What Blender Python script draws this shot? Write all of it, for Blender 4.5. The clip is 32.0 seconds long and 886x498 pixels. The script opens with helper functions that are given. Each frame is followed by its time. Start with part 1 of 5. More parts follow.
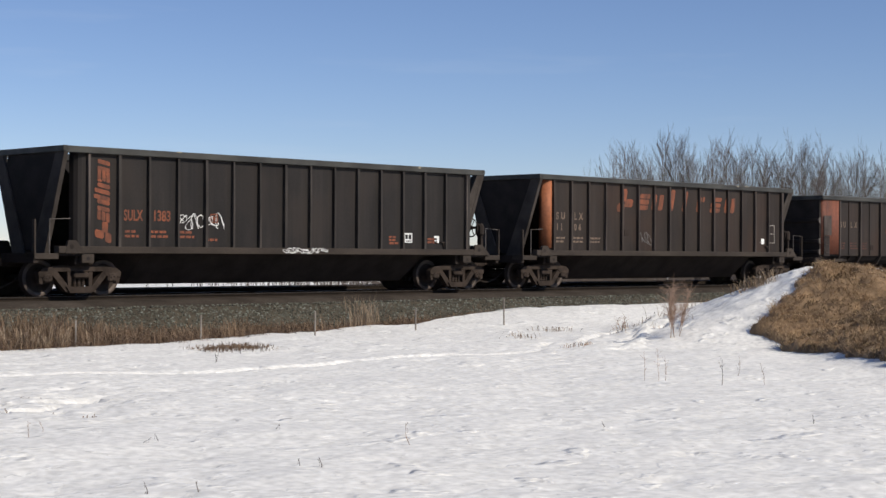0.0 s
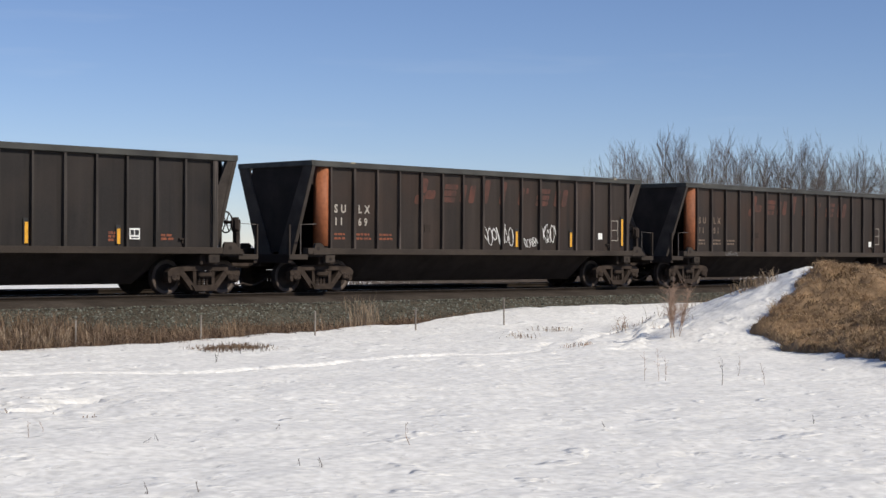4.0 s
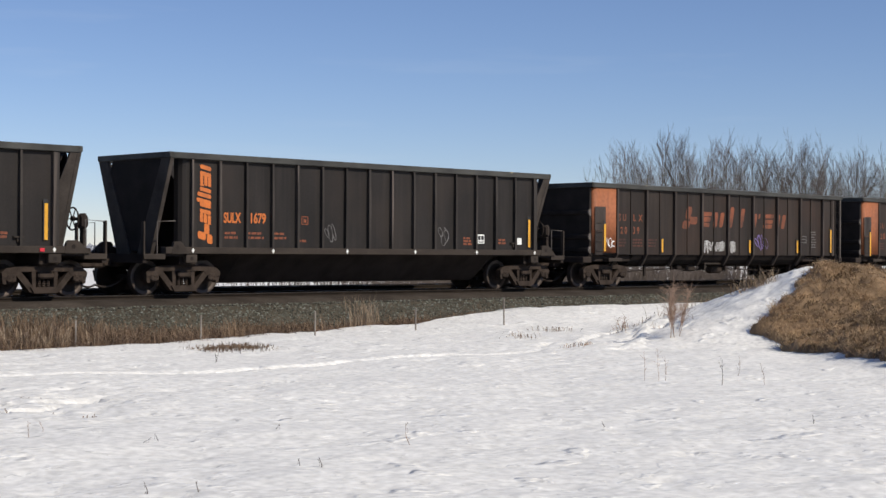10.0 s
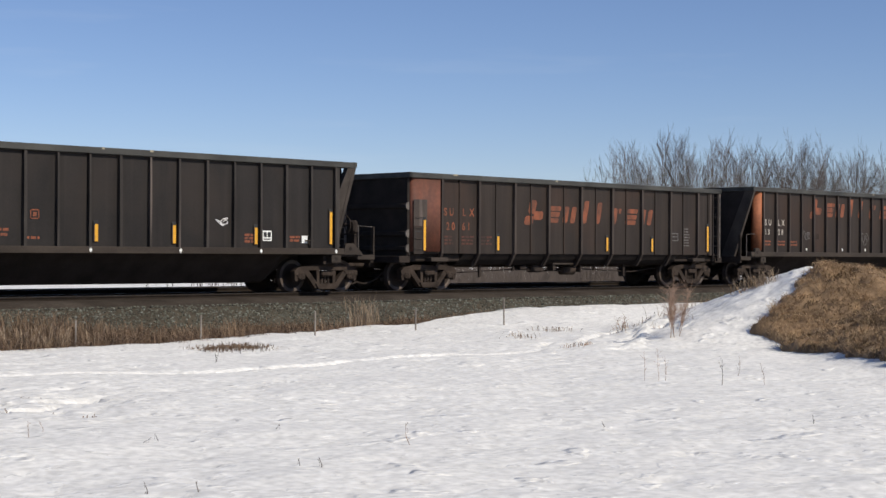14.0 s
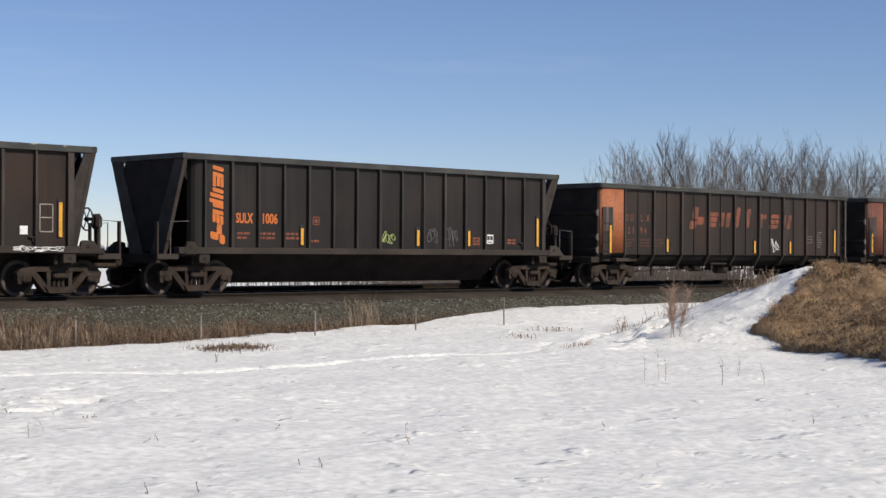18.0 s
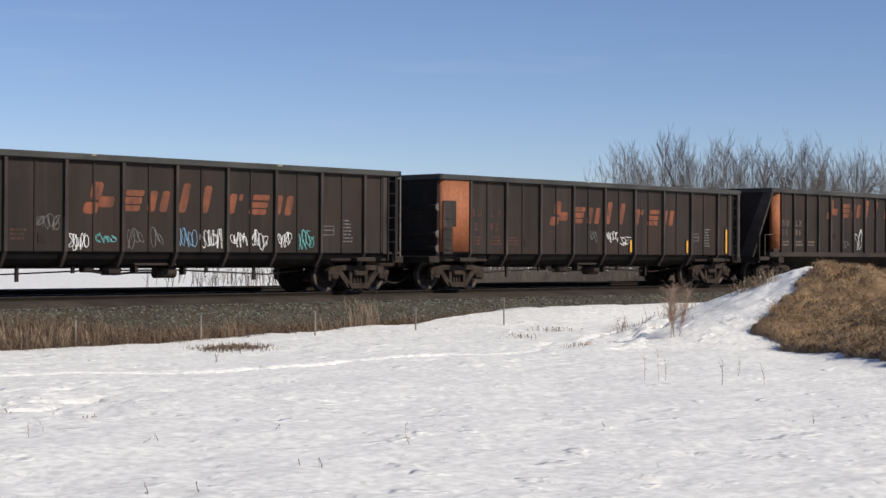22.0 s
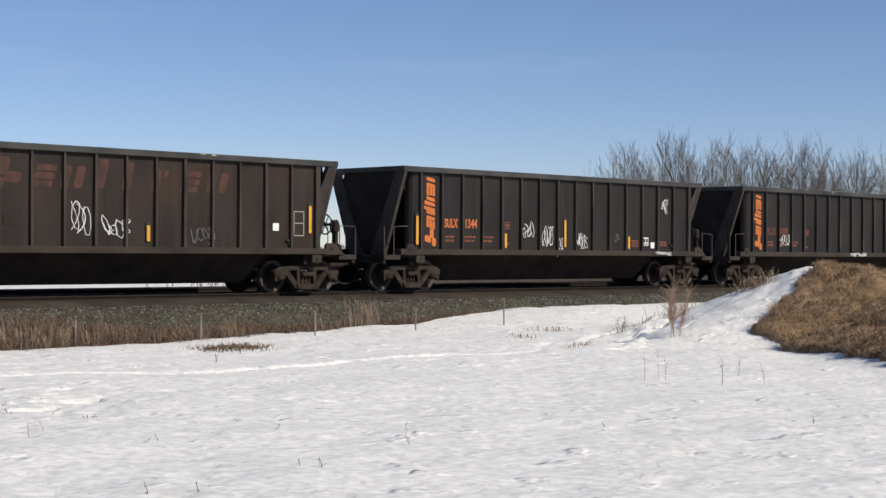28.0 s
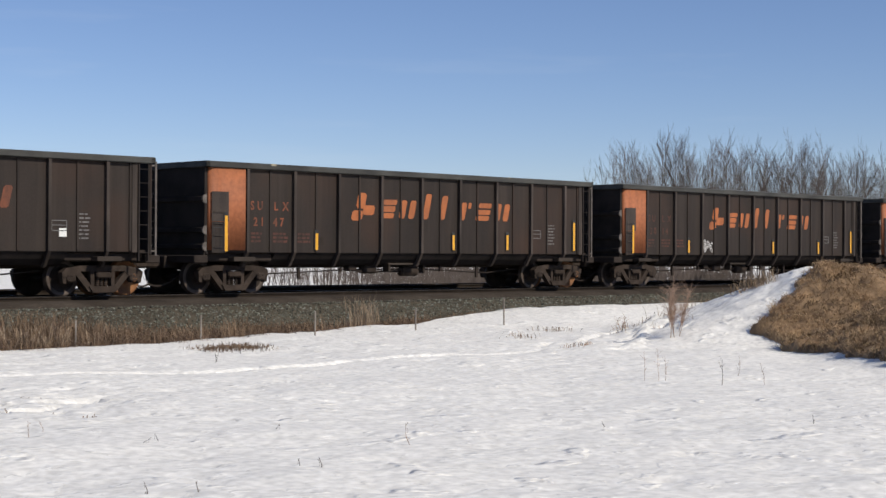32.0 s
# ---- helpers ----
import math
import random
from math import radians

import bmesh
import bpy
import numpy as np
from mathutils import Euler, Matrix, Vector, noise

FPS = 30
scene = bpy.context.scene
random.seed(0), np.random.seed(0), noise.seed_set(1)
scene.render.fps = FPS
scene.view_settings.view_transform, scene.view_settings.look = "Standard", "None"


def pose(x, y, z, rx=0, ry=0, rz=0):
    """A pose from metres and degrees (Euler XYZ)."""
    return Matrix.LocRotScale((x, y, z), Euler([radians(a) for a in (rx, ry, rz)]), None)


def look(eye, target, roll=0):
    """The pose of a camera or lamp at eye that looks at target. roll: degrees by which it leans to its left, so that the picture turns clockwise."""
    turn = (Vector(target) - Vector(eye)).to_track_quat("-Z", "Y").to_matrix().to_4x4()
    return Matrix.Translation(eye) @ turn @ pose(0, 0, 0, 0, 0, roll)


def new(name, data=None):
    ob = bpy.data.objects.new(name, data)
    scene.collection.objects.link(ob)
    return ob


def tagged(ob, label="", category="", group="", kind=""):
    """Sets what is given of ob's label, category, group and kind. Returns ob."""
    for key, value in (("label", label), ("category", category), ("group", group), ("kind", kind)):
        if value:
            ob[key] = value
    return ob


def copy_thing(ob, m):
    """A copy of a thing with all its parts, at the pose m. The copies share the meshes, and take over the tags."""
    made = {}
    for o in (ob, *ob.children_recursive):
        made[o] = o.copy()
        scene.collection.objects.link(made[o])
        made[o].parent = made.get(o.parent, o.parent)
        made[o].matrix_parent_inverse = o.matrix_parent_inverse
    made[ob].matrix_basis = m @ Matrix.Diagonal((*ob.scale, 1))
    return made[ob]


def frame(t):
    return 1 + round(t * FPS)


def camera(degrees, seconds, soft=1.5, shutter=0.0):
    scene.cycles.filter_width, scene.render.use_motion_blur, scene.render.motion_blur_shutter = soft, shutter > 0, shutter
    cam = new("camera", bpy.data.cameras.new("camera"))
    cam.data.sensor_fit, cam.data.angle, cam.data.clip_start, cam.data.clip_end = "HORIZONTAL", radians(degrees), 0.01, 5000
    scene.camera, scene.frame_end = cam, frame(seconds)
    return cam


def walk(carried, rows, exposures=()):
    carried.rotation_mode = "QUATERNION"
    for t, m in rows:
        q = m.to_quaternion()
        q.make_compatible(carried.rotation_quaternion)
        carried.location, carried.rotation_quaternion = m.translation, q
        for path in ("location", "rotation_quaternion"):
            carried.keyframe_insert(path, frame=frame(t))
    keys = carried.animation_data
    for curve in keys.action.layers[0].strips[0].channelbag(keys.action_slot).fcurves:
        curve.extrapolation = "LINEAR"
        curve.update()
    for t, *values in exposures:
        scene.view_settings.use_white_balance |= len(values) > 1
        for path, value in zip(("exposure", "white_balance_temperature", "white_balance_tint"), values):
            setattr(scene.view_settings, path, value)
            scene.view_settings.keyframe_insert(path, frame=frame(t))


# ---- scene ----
# The eye stands on a tripod in a snowy field, 34 m from the track; rail head is z = 0 and the track runs along x.
SECONDS = 32.0
YAW = radians(45.41)
EYE = (0.0, -33.89, 1.06)
cam = camera(31.21, SECONDS, soft=1.5)
AIM = (EYE[0] + 100 * math.sin(YAW), EYE[1] + 100 * math.cos(YAW), EYE[2] + 0.319)
STAND = look(EYE, AIM, 0.304)
walk(cam, [(0.0, STAND), (SECONDS, STAND)])

# ---- light ----
SUN_EL, SUN_X, SUN_Y = radians(39), 0.20, -0.98
sun_data = bpy.data.lights.new("sun", "SUN")
sun_data.energy, sun_data.angle, sun_data.color = 4.0, radians(0.53), (1.0, 0.92, 0.80)
sun = new("sun", sun_data)
sun.matrix_world = look((0, 0, 0), (-SUN_X * math.cos(SUN_EL), -SUN_Y * math.cos(SUN_EL), -math.sin(SUN_EL)))
world = bpy.data.worlds.new("winter_sky")
scene.world = world
world.use_nodes = True
wn, wl = world.node_tree.nodes, world.node_tree.links
sky = wn.new("ShaderNodeTexSky")
sky.sky_type, sky.sun_disc = "NISHITA", False
sky.sun_elevation, sky.sun_rotation = SUN_EL, math.atan2(SUN_X, SUN_Y)
sky.altitude, sky.air_density, sky.dust_density, sky.ozone_density = 1700, 1.0, 0.0, 5.0
# thin wisps of high cloud in the sky
tc = wn.new("ShaderNodeTexCoord")
wisp_map = wn.new("ShaderNodeMapping")
wisp_map.inputs["Scale"].default_value = (5.0, 5.0, 42.0)
wisp = wn.new("ShaderNodeTexNoise")
wisp.inputs["Scale"].default_value, wisp.inputs["Detail"].default_value = 1.1, 6.0
wisp_ramp = wn.new("ShaderNodeValToRGB")
wisp_ramp.color_ramp.elements[0].position, wisp_ramp.color_ramp.elements[1].position = 0.56, 0.85
wisp_ramp.color_ramp.elements[1].color = (0.13, 0.13, 0.13, 1)
cloud_mix = wn.new("ShaderNodeMixRGB")
cloud_mix.inputs[2].default_value = (8.0, 8.4, 9.0, 1)
wl.new(tc.outputs["Generated"], wisp_map.inputs[0])
wl.new(wisp_map.outputs[0], wisp.inputs["Vector"])
wl.new(wisp.outputs["Fac"], wisp_ramp.inputs[0])
wl.new(wisp_ramp.outputs[0], cloud_mix.inputs[0])
clear = wn.new("ShaderNodeMixRGB")
clear.blend_type = "MULTIPLY"
clear.inputs[0].default_value, clear.inputs[2].default_value = 1.0, (1.09, 1.0, 1.07, 1)
wl.new(sky.outputs[0], clear.inputs[1])
wl.new(clear.outputs[0], cloud_mix.inputs[1])
background = next(n for n in wn if n.type == "BACKGROUND")
background.inputs[1].default_value = 0.0915
wl.new(cloud_mix.outputs[0], background.inputs[0])
scene.view_settings.exposure = 0.0


# ---- materials ----
def material(name, colour, dark, rough=0.8, metal=0.0, scale=3.0, stretch=(1, 1, 1), bump=0.15, fine=40.0, low=0.35, high=0.7, specular=0.3, relief=0.01, dust=None):
    """Two-scale procedural surface: large patches from colour to dark, fine grain, a little relief."""
    m = bpy.data.materials.new(name)
    m.use_nodes = True
    nt = m.node_tree
    n, l = nt.nodes, nt.links
    bsdf = n["Principled BSDF"]
    bsdf.inputs["Roughness"].default_value, bsdf.inputs["Metallic"].default_value = rough, metal
    bsdf.inputs["Specular IOR Level"].default_value = specular
    co = n.new("ShaderNodeTexCoord")
    mp = n.new("ShaderNodeMapping")
    mp.inputs["Scale"].default_value = stretch
    info = n.new("ShaderNodeObjectInfo")
    l.new(co.outputs["Object"], mp.inputs[0])
    big = n.new("ShaderNodeTexNoise")
    big.noise_dimensions = "4D"
    big.inputs["Scale"].default_value, big.inputs["Detail"].default_value = scale, 5
    scl = n.new("ShaderNodeMath")
    scl.operation = "MULTIPLY"
    scl.inputs[1].default_value = 30.0
    l.new(info.outputs["Random"], scl.inputs[0])
    l.new(scl.outputs[0], big.inputs["W"])
    small = n.new("ShaderNodeTexNoise")
    small.inputs["Scale"].default_value, small.inputs["Detail"].default_value = fine, 3
    l.new(mp.outputs[0], big.inputs["Vector"])
    l.new(co.outputs["Object"], small.inputs["Vector"])
    ramp = n.new("ShaderNodeMapRange")
    ramp.inputs["From Min"].default_value, ramp.inputs["From Max"].default_value = low, high
    l.new(big.outputs["Fac"], ramp.inputs["Value"])
    mix = n.new("ShaderNodeMixRGB")
    mix.inputs[1].default_value, mix.inputs[2].default_value = (*colour, 1), (*dark, 1)
    l.new(ramp.outputs[0], mix.inputs[0])
    grain = n.new("ShaderNodeMapRange")
    grain.inputs["From Min"].default_value, grain.inputs["From Max"].default_value = 0.3, 0.7
    grain.inputs["To Min"].default_value, grain.inputs["To Max"].default_value = 0.82, 1.15
    l.new(small.outputs["Fac"], grain.inputs["Value"])
    mul = n.new("ShaderNodeMixRGB")
    mul.blend_type = "MULTIPLY"
    mul.inputs[0].default_value = 1.0
    l.new(mix.outputs[0], mul.inputs[1])
    l.new(grain.outputs[0], mul.inputs[2])
    tint = mul.outputs[0]
    if dust:
        # pale dust and rust that has run down in streaks, broken by patches
        run = n.new("ShaderNodeMapping")
        run.inputs["Scale"].default_value = (5.0, 5.0, 0.22)
        l.new(co.outputs["Object"], run.inputs[0])
        for k, (seed, col, lo, hi, most) in enumerate(dust):
            st = n.new("ShaderNodeTexNoise")
            st.noise_dimensions = "4D"
            st.inputs["Scale"].default_value, st.inputs["Detail"].default_value = (1.0, 6) if k % 2 == 0 else (0.55, 7)
            off = n.new("ShaderNodeMath")
            off.operation = "MULTIPLY_ADD"
            off.inputs[1].default_value, off.inputs[2].default_value = 17.0, seed
            l.new(info.outputs["Random"], off.inputs[0])
            l.new(off.outputs[0], st.inputs["W"])
            l.new((run if k % 2 == 0 else co).outputs[0 if k % 2 == 0 else "Object"], st.inputs["Vector"])
            rg = n.new("ShaderNodeMapRange")
            rg.inputs["From Min"].default_value, rg.inputs["From Max"].default_value, rg.inputs["To Max"].default_value = lo, hi, most
            l.new(st.outputs["Fac"], rg.inputs["Value"])
            mx = n.new("ShaderNodeMixRGB")
            mx.inputs[2].default_value = (*col, 1)
            l.new(rg.outputs[0], mx.inputs[0])
            l.new(tint, mx.inputs[1])
            tint = mx.outputs[0]
    l.new(tint, bsdf.inputs["Base Color"])
    if bump:
        b = n.new("ShaderNodeBump")
        b.inputs["Strength"].default_value, b.inputs["Distance"].default_value = bump, relief
        l.new(small.outputs["Fac"], b.inputs["Height"])
        l.new(b.outputs[0], bsdf.inputs["Normal"])
    return m


BLACK_STEEL = material("black_weathered_steel", (0.0235, 0.0200, 0.0182), (0.0140, 0.0119, 0.0109), 0.68, 0, 1.2, (1, 1, 0.35), 0.1, specular=0.22,
                       dust=((1.0, (0.040, 0.033, 0.028), 0.50, 0.78, 0.5), (4.0, (0.034, 0.026, 0.021), 0.48, 0.72, 0.7), (9.0, (0.010, 0.009, 0.009), 0.55, 0.78, 0.7)))
BROWN_STEEL = material("brown_weathered_steel", (0.0318, 0.0234, 0.0186), (0.0186, 0.0139, 0.0113), 0.70, 0, 1.2, (1, 1, 0.35), 0.1, specular=0.25,
                       dust=((2.0, (0.056, 0.042, 0.033), 0.50, 0.78, 0.5), (5.0, (0.052, 0.027, 0.017), 0.50, 0.75, 0.6), (8.0, (0.013, 0.0105, 0.009), 0.54, 0.78, 0.75)))
RIB_BLACK = material("worn_black_rib", (0.050, 0.042, 0.036), (0.018, 0.015, 0.0127), 0.65, 0, 2.5, (1, 1, 0.25), 0.1, specular=0.25, dust=((3.0, (0.17, 0.135, 0.115), 0.60, 0.72, 0.7),))
RIB_BROWN = material("worn_brown_rib", (0.066, 0.051, 0.042), (0.022, 0.0165, 0.0135), 0.65, 0, 2.5, (1, 1, 0.25), 0.1, specular=0.25, dust=((3.0, (0.17, 0.135, 0.115), 0.60, 0.72, 0.7),))
CHORD = material("scuffed_top_chord", (0.068, 0.067, 0.060), (0.028, 0.027, 0.025), 0.65, 0, 2.0, (0.5, 1, 1), 0.15, specular=0.25)
SILL = material("dusty_side_sill", (0.054, 0.042, 0.033), (0.029, 0.0225, 0.018), 0.75, 0, 2.0, (0.4, 1, 1), 0.15, specular=0.2)
UNDER = material("grimy_underframe", (0.046, 0.036, 0.0305), (0.027, 0.0215, 0.0185), 0.9, 0, 2.0, (1, 1, 1), 0.2, specular=0.1)
BRACE = material("dull_end_brace", (0.080, 0.067, 0.058), (0.045, 0.038, 0.033), 0.85, 0, 2.0, (1, 1, 1), 0.15, specular=0.1)
END_DARK = material("dark_end_steel", (0.036, 0.030, 0.027), (0.022, 0.0186, 0.017), 0.9, 0, 2.0, (1, 1, 1), 0.15, specular=0.08)
TRUCK = material("dusty_cast_steel", (0.058, 0.043, 0.034), (0.026, 0.0195, 0.0155), 0.85, 0, 4.0, (1, 1, 1), 0.25, specular=0.12)
WHEEL = material("worn_wheel_steel", (0.042, 0.031, 0.025), (0.018, 0.0135, 0.011), 0.75, 0, 3.0, (1, 1, 1), 0.2, specular=0.15)
WHEEL_RIM = material("worn_wheel_rim", (0.12, 0.093, 0.076), (0.055, 0.043, 0.035), 0.6, 0.2, 3.0, (1, 1, 1), 0.1, specular=0.25)
RUST_WHEEL = material("rusty_wheel_steel", (0.27, 0.12, 0.045), (0.11, 0.055, 0.03), 0.75, 0.1, 3.0, (1, 1, 1), 0.2)
GRAB = material("grab_iron_paint", (0.15, 0.13, 0.115), (0.07, 0.06, 0.052), 0.65, 0, 6.0)
ORANGE_WORN = material("chalky_orange_paint", (0.40, 0.125, 0.042), (0.20, 0.075, 0.035), 0.65, 0, 4.0, (1, 1, 0.5), 0.08, low=0.4, high=0.8)
ORANGE = material("bright_orange_paint", (0.60, 0.165, 0.035), (0.36, 0.11, 0.04), 0.6, 0, 5.0, (1, 1, 0.5), 0.08, low=0.45, high=0.85)
ORANGE_MID = material("weathered_orange_paint", (0.245, 0.074, 0.034), (0.075, 0.036, 0.024), 0.66, 0, 4.5, (1, 1, 0.6), 0.08)
ORANGE_FAINT = material("faded_orange_paint", (0.098, 0.037, 0.025), (0.036, 0.023, 0.018), 0.7, 0, 4.0, (1, 1, 0.6), 0.08)
ORANGE_END = material("sun_bleached_orange_panel", (0.355, 0.120, 0.050), (0.18, 0.068, 0.032), 0.66, 0, 1.1, (1, 1, 0.5), 0.03, 9.0, low=0.40, high=0.75,
                      dust=((3.0, (0.10, 0.042, 0.028), 0.50, 0.74, 0.25), (6.0, (0.045, 0.028, 0.021), 0.52, 0.74, 0.8)))
ORANGE_END_DULL = material("grimy_orange_panel", (0.20, 0.066, 0.036), (0.10, 0.04, 0.027), 0.7, 0, 1.4, (1, 1, 0.45), 0.03, 9.0,
                           dust=((3.0, (0.05, 0.028, 0.02), 0.48, 0.72, 0.35), (6.0, (0.035, 0.024, 0.019), 0.48, 0.70, 0.85)))
LETTER_WHITE = material("chalky_white_letter", (0.40, 0.36, 0.31), (0.15, 0.13, 0.11), 0.7, 0, 9.0, (1, 1, 1), 0.05, low=0.45, high=0.8)
LETTER_FAINT = material("worn_letter_paint", (0.20, 0.14, 0.10), (0.08, 0.06, 0.05), 0.7, 0, 9.0, (1, 1, 1), 0.05)
LABEL_ORANGE = material("small_orange_stencil", (0.27, 0.080, 0.037), (0.10, 0.042, 0.028), 0.7, 0, 14.0, (1, 1, 1), 0.05)
YELLOW = material("yellow_reflective_tape", (0.72, 0.36, 0.033), (0.46, 0.21, 0.03), 0.45, 0, 7.0, (1, 1, 1), 0.02, low=0.5, high=0.9)
WHITE = material("white_placard", (0.78, 0.78, 0.74), (0.5, 0.5, 0.47), 0.6, 0, 8.0, (1, 1, 1), 0.02, low=0.5, high=0.9)
RESIDUE = material("pale_cargo_crust", (0.42, 0.38, 0.28), (0.20, 0.17, 0.12), 0.8, 0, 20.0)
INK = material("placard_black", (0.02, 0.02, 0.02), (0.04, 0.04, 0.04), 0.6)
TAG_RED = material("red_reflector", (0.70, 0.04, 0.06), (0.5, 0.03, 0.04), 0.4)
SPRAY_WHITE = material("white_spray_paint", (0.80, 0.79, 0.76), (0.5, 0.49, 0.47), 0.6, 0, 9.0, (1, 1, 1), 0.02, low=0.5, high=0.95)
SPRAY_GREY = material("faded_spray_paint", (0.19, 0.18, 0.175), (0.09, 0.085, 0.08), 0.7, 0, 9.0, (1, 1, 1), 0.02)
SPRAY_PURPLE = material("purple_spray_paint", (0.30, 0.22, 0.55), (0.16, 0.12, 0.30), 0.6, 0, 9.0)
SPRAY_TEAL = material("teal_spray_paint", (0.16, 0.50, 0.47), (0.08, 0.28, 0.27), 0.6, 0, 9.0)
SPRAY_BLUE = material("blue_spray_paint", (0.24, 0.44, 0.62), (0.12, 0.24, 0.36), 0.6, 0, 9.0)
SPRAY_LIME = material("lime_spray_paint", (0.55, 0.62, 0.20), (0.35, 0.40, 0.12), 0.6, 0, 9.0)
SNOW = material("old_snow", (0.88, 0.862, 0.80), (0.82, 0.802, 0.745), 0.7, 0, 2.2, (1, 1, 1), 0.3, 9.0, 0.35, 0.7, 0.25, 0.02)
# sparse melt pits and crisp crust edges in the snow
nt = SNOW.node_tree
pit_co = nt.nodes.new("ShaderNodeTexCoord")
fine_bump = next(n for n in nt.nodes if n.type == "BUMP")
crust = nt.nodes.new("ShaderNodeTexNoise")
crust.inputs["Scale"].default_value, crust.inputs["Detail"].default_value = 1.5, 3.0
pit = nt.nodes.new("ShaderNodeMapRange")
pit.interpolation_type = "SMOOTHSTEP"
pit.inputs["From Min"].default_value, pit.inputs["From Max"].default_value = 0.615, 0.70
lips = nt.nodes.new("ShaderNodeTexNoise")
lips.inputs["Scale"].default_value, lips.inputs["Detail"].default_value = 5.5, 2.0
lip = nt.nodes.new("ShaderNodeMapRange")
lip.inputs["From Min"].default_value, lip.inputs["From Max"].default_value, lip.inputs["To Max"].default_value = 0.62, 0.74, 0.35
both = nt.nodes.new("ShaderNodeMath")
pit_bump = nt.nodes.new("ShaderNodeBump")
pit_bump.inputs["Strength"].default_value, pit_bump.inputs["Distance"].default_value = 0.55, 0.05
nt.links.new(pit_co.outputs["Object"], crust.inputs["Vector"])
nt.links.new(pit_co.outputs["Object"], lips.inputs["Vector"])
nt.links.new(crust.outputs["Fac"], pit.inputs["Value"])
nt.links.new(lips.outputs["Fac"], lip.inputs["Value"])
nt.links.new(pit.outputs[0], both.inputs[0])
nt.links.new(lip.outputs[0], both.inputs[1])
nt.links.new(both.outputs[0], pit_bump.inputs["Height"])
nt.links.new(fine_bump.outputs[0], pit_bump.inputs["Normal"])
nt.links.new(pit_bump.outputs[0], nt.nodes["Principled BSDF"].inputs["Normal"])
BALLAST = material("grey_green_ballast", (0.098, 0.084, 0.062), (0.048, 0.039, 0.028), 0.98, 0, 0.9, (1, 1, 1), 0.9, 11.0, specular=0.1)
STONE = material("crushed_ballast_stone", (0.30, 0.32, 0.28), (0.075, 0.08, 0.072), 0.9, 0, 0.5, (1, 1, 1), 0.1, 2.0, 0.42, 0.58)
TRACKBED = material("grimy_track_bed", (0.075, 0.062, 0.050), (0.036, 0.029, 0.023), 0.98, 0, 0.8, (1, 1, 1), 0.9, 14.0, specular=0.05)
VERGE = material("dry_verge_soil", (0.13, 0.095, 0.062), (0.07, 0.05, 0.034), 0.95, 0, 0.9, (1, 1, 1), 0.8, 9.0)
STRAW = material("dry_straw_grass", (0.56, 0.42, 0.25), (0.28, 0.195, 0.11), 0.85, 0, 1.3, (1, 1, 1), 0.0)
VERGE_STRAW = material("grey_dry_verge_straw", (0.27, 0.185, 0.118), (0.13, 0.088, 0.056), 0.9, 0, 0.7, (1, 1, 1), 0.0)
PALE_STRAW = material("bleached_verge_stalk", (0.42, 0.325, 0.225), (0.21, 0.155, 0.105), 0.9, 0, 0.7, (1, 1, 1), 0.0)
SHRUB = material("reddish_shrub_twig", (0.40, 0.275, 0.20), (0.22, 0.145, 0.105), 0.9, 0, 0.7, (1, 1, 1), 0.0)
VERGE_DEAD = material("dead_verge_grass", (0.175, 0.115, 0.073), (0.08, 0.053, 0.035), 0.9, 0, 0.7, (1, 1, 1), 0.0)
STRAW_DARK = material("dead_brown_grass", (0.49, 0.335, 0.195), (0.13, 0.085, 0.048), 0.9, 0, 1.7, (1, 1, 1), 0.0, low=0.38, high=0.62)
MOUND_SOIL = material("brown_thatch_soil", (0.36, 0.24, 0.135), (0.14, 0.092, 0.054), 0.95, 0, 1.2, (1, 1, 1), 0.8, 9.0)
BARK = material("grey_poplar_bark", (0.20, 0.17, 0.148), (0.11, 0.092, 0.08), 0.9, 0, 1.0, (1, 1, 1), 0.0)
TWIG = material("brown_twig", (0.135, 0.109, 0.092), (0.08, 0.064, 0.053), 0.9, 0, 1.0, (1, 1, 1), 0.0)
# the haze of distance is put into this pale blue-grey wood colour
FAR_WOOD = material("haze_tinted_far_wood", (0.30, 0.31, 0.36), (0.20, 0.21, 0.25), 0.95, 0, 0.01, (1, 1, 1), 0.0)
RAIL = material("rusty_rail_steel", (0.036, 0.028, 0.022), (0.022, 0.0175, 0.014), 0.95, 0, 3.0, specular=0.05)
RAIL_TOP = material("polished_rail_head", (0.20, 0.19, 0.18), (0.12, 0.11, 0.105), 0.45, 1.0, 5.0)
# every loose stone takes its own grey
rnd = STONE.node_tree.nodes.new("ShaderNodeNewGeometry")
tone = STONE.node_tree.nodes.new("ShaderNodeValToRGB")
for at, col in ((0.0, (0.040, 0.038, 0.030, 1)), (0.55, (0.105, 0.10, 0.076, 1)), (0.85, (0.135, 0.14, 0.108, 1))):
    el = tone.color_ramp.elements.new(at)
    el.color = col
tone.color_ramp.elements[-1].color = (0.23, 0.235, 0.20, 1)
STONE.node_tree.links.new(rnd.outputs["Random Per Island"], tone.inputs[0])
STONE.node_tree.links.new(tone.outputs[0], STONE.node_tree.nodes["Principled BSDF"].inputs["Base Color"])
POST = material("weathered_fence_steel", (0.30, 0.27, 0.235), (0.12, 0.10, 0.085), 0.75, 0.1, 1.6)


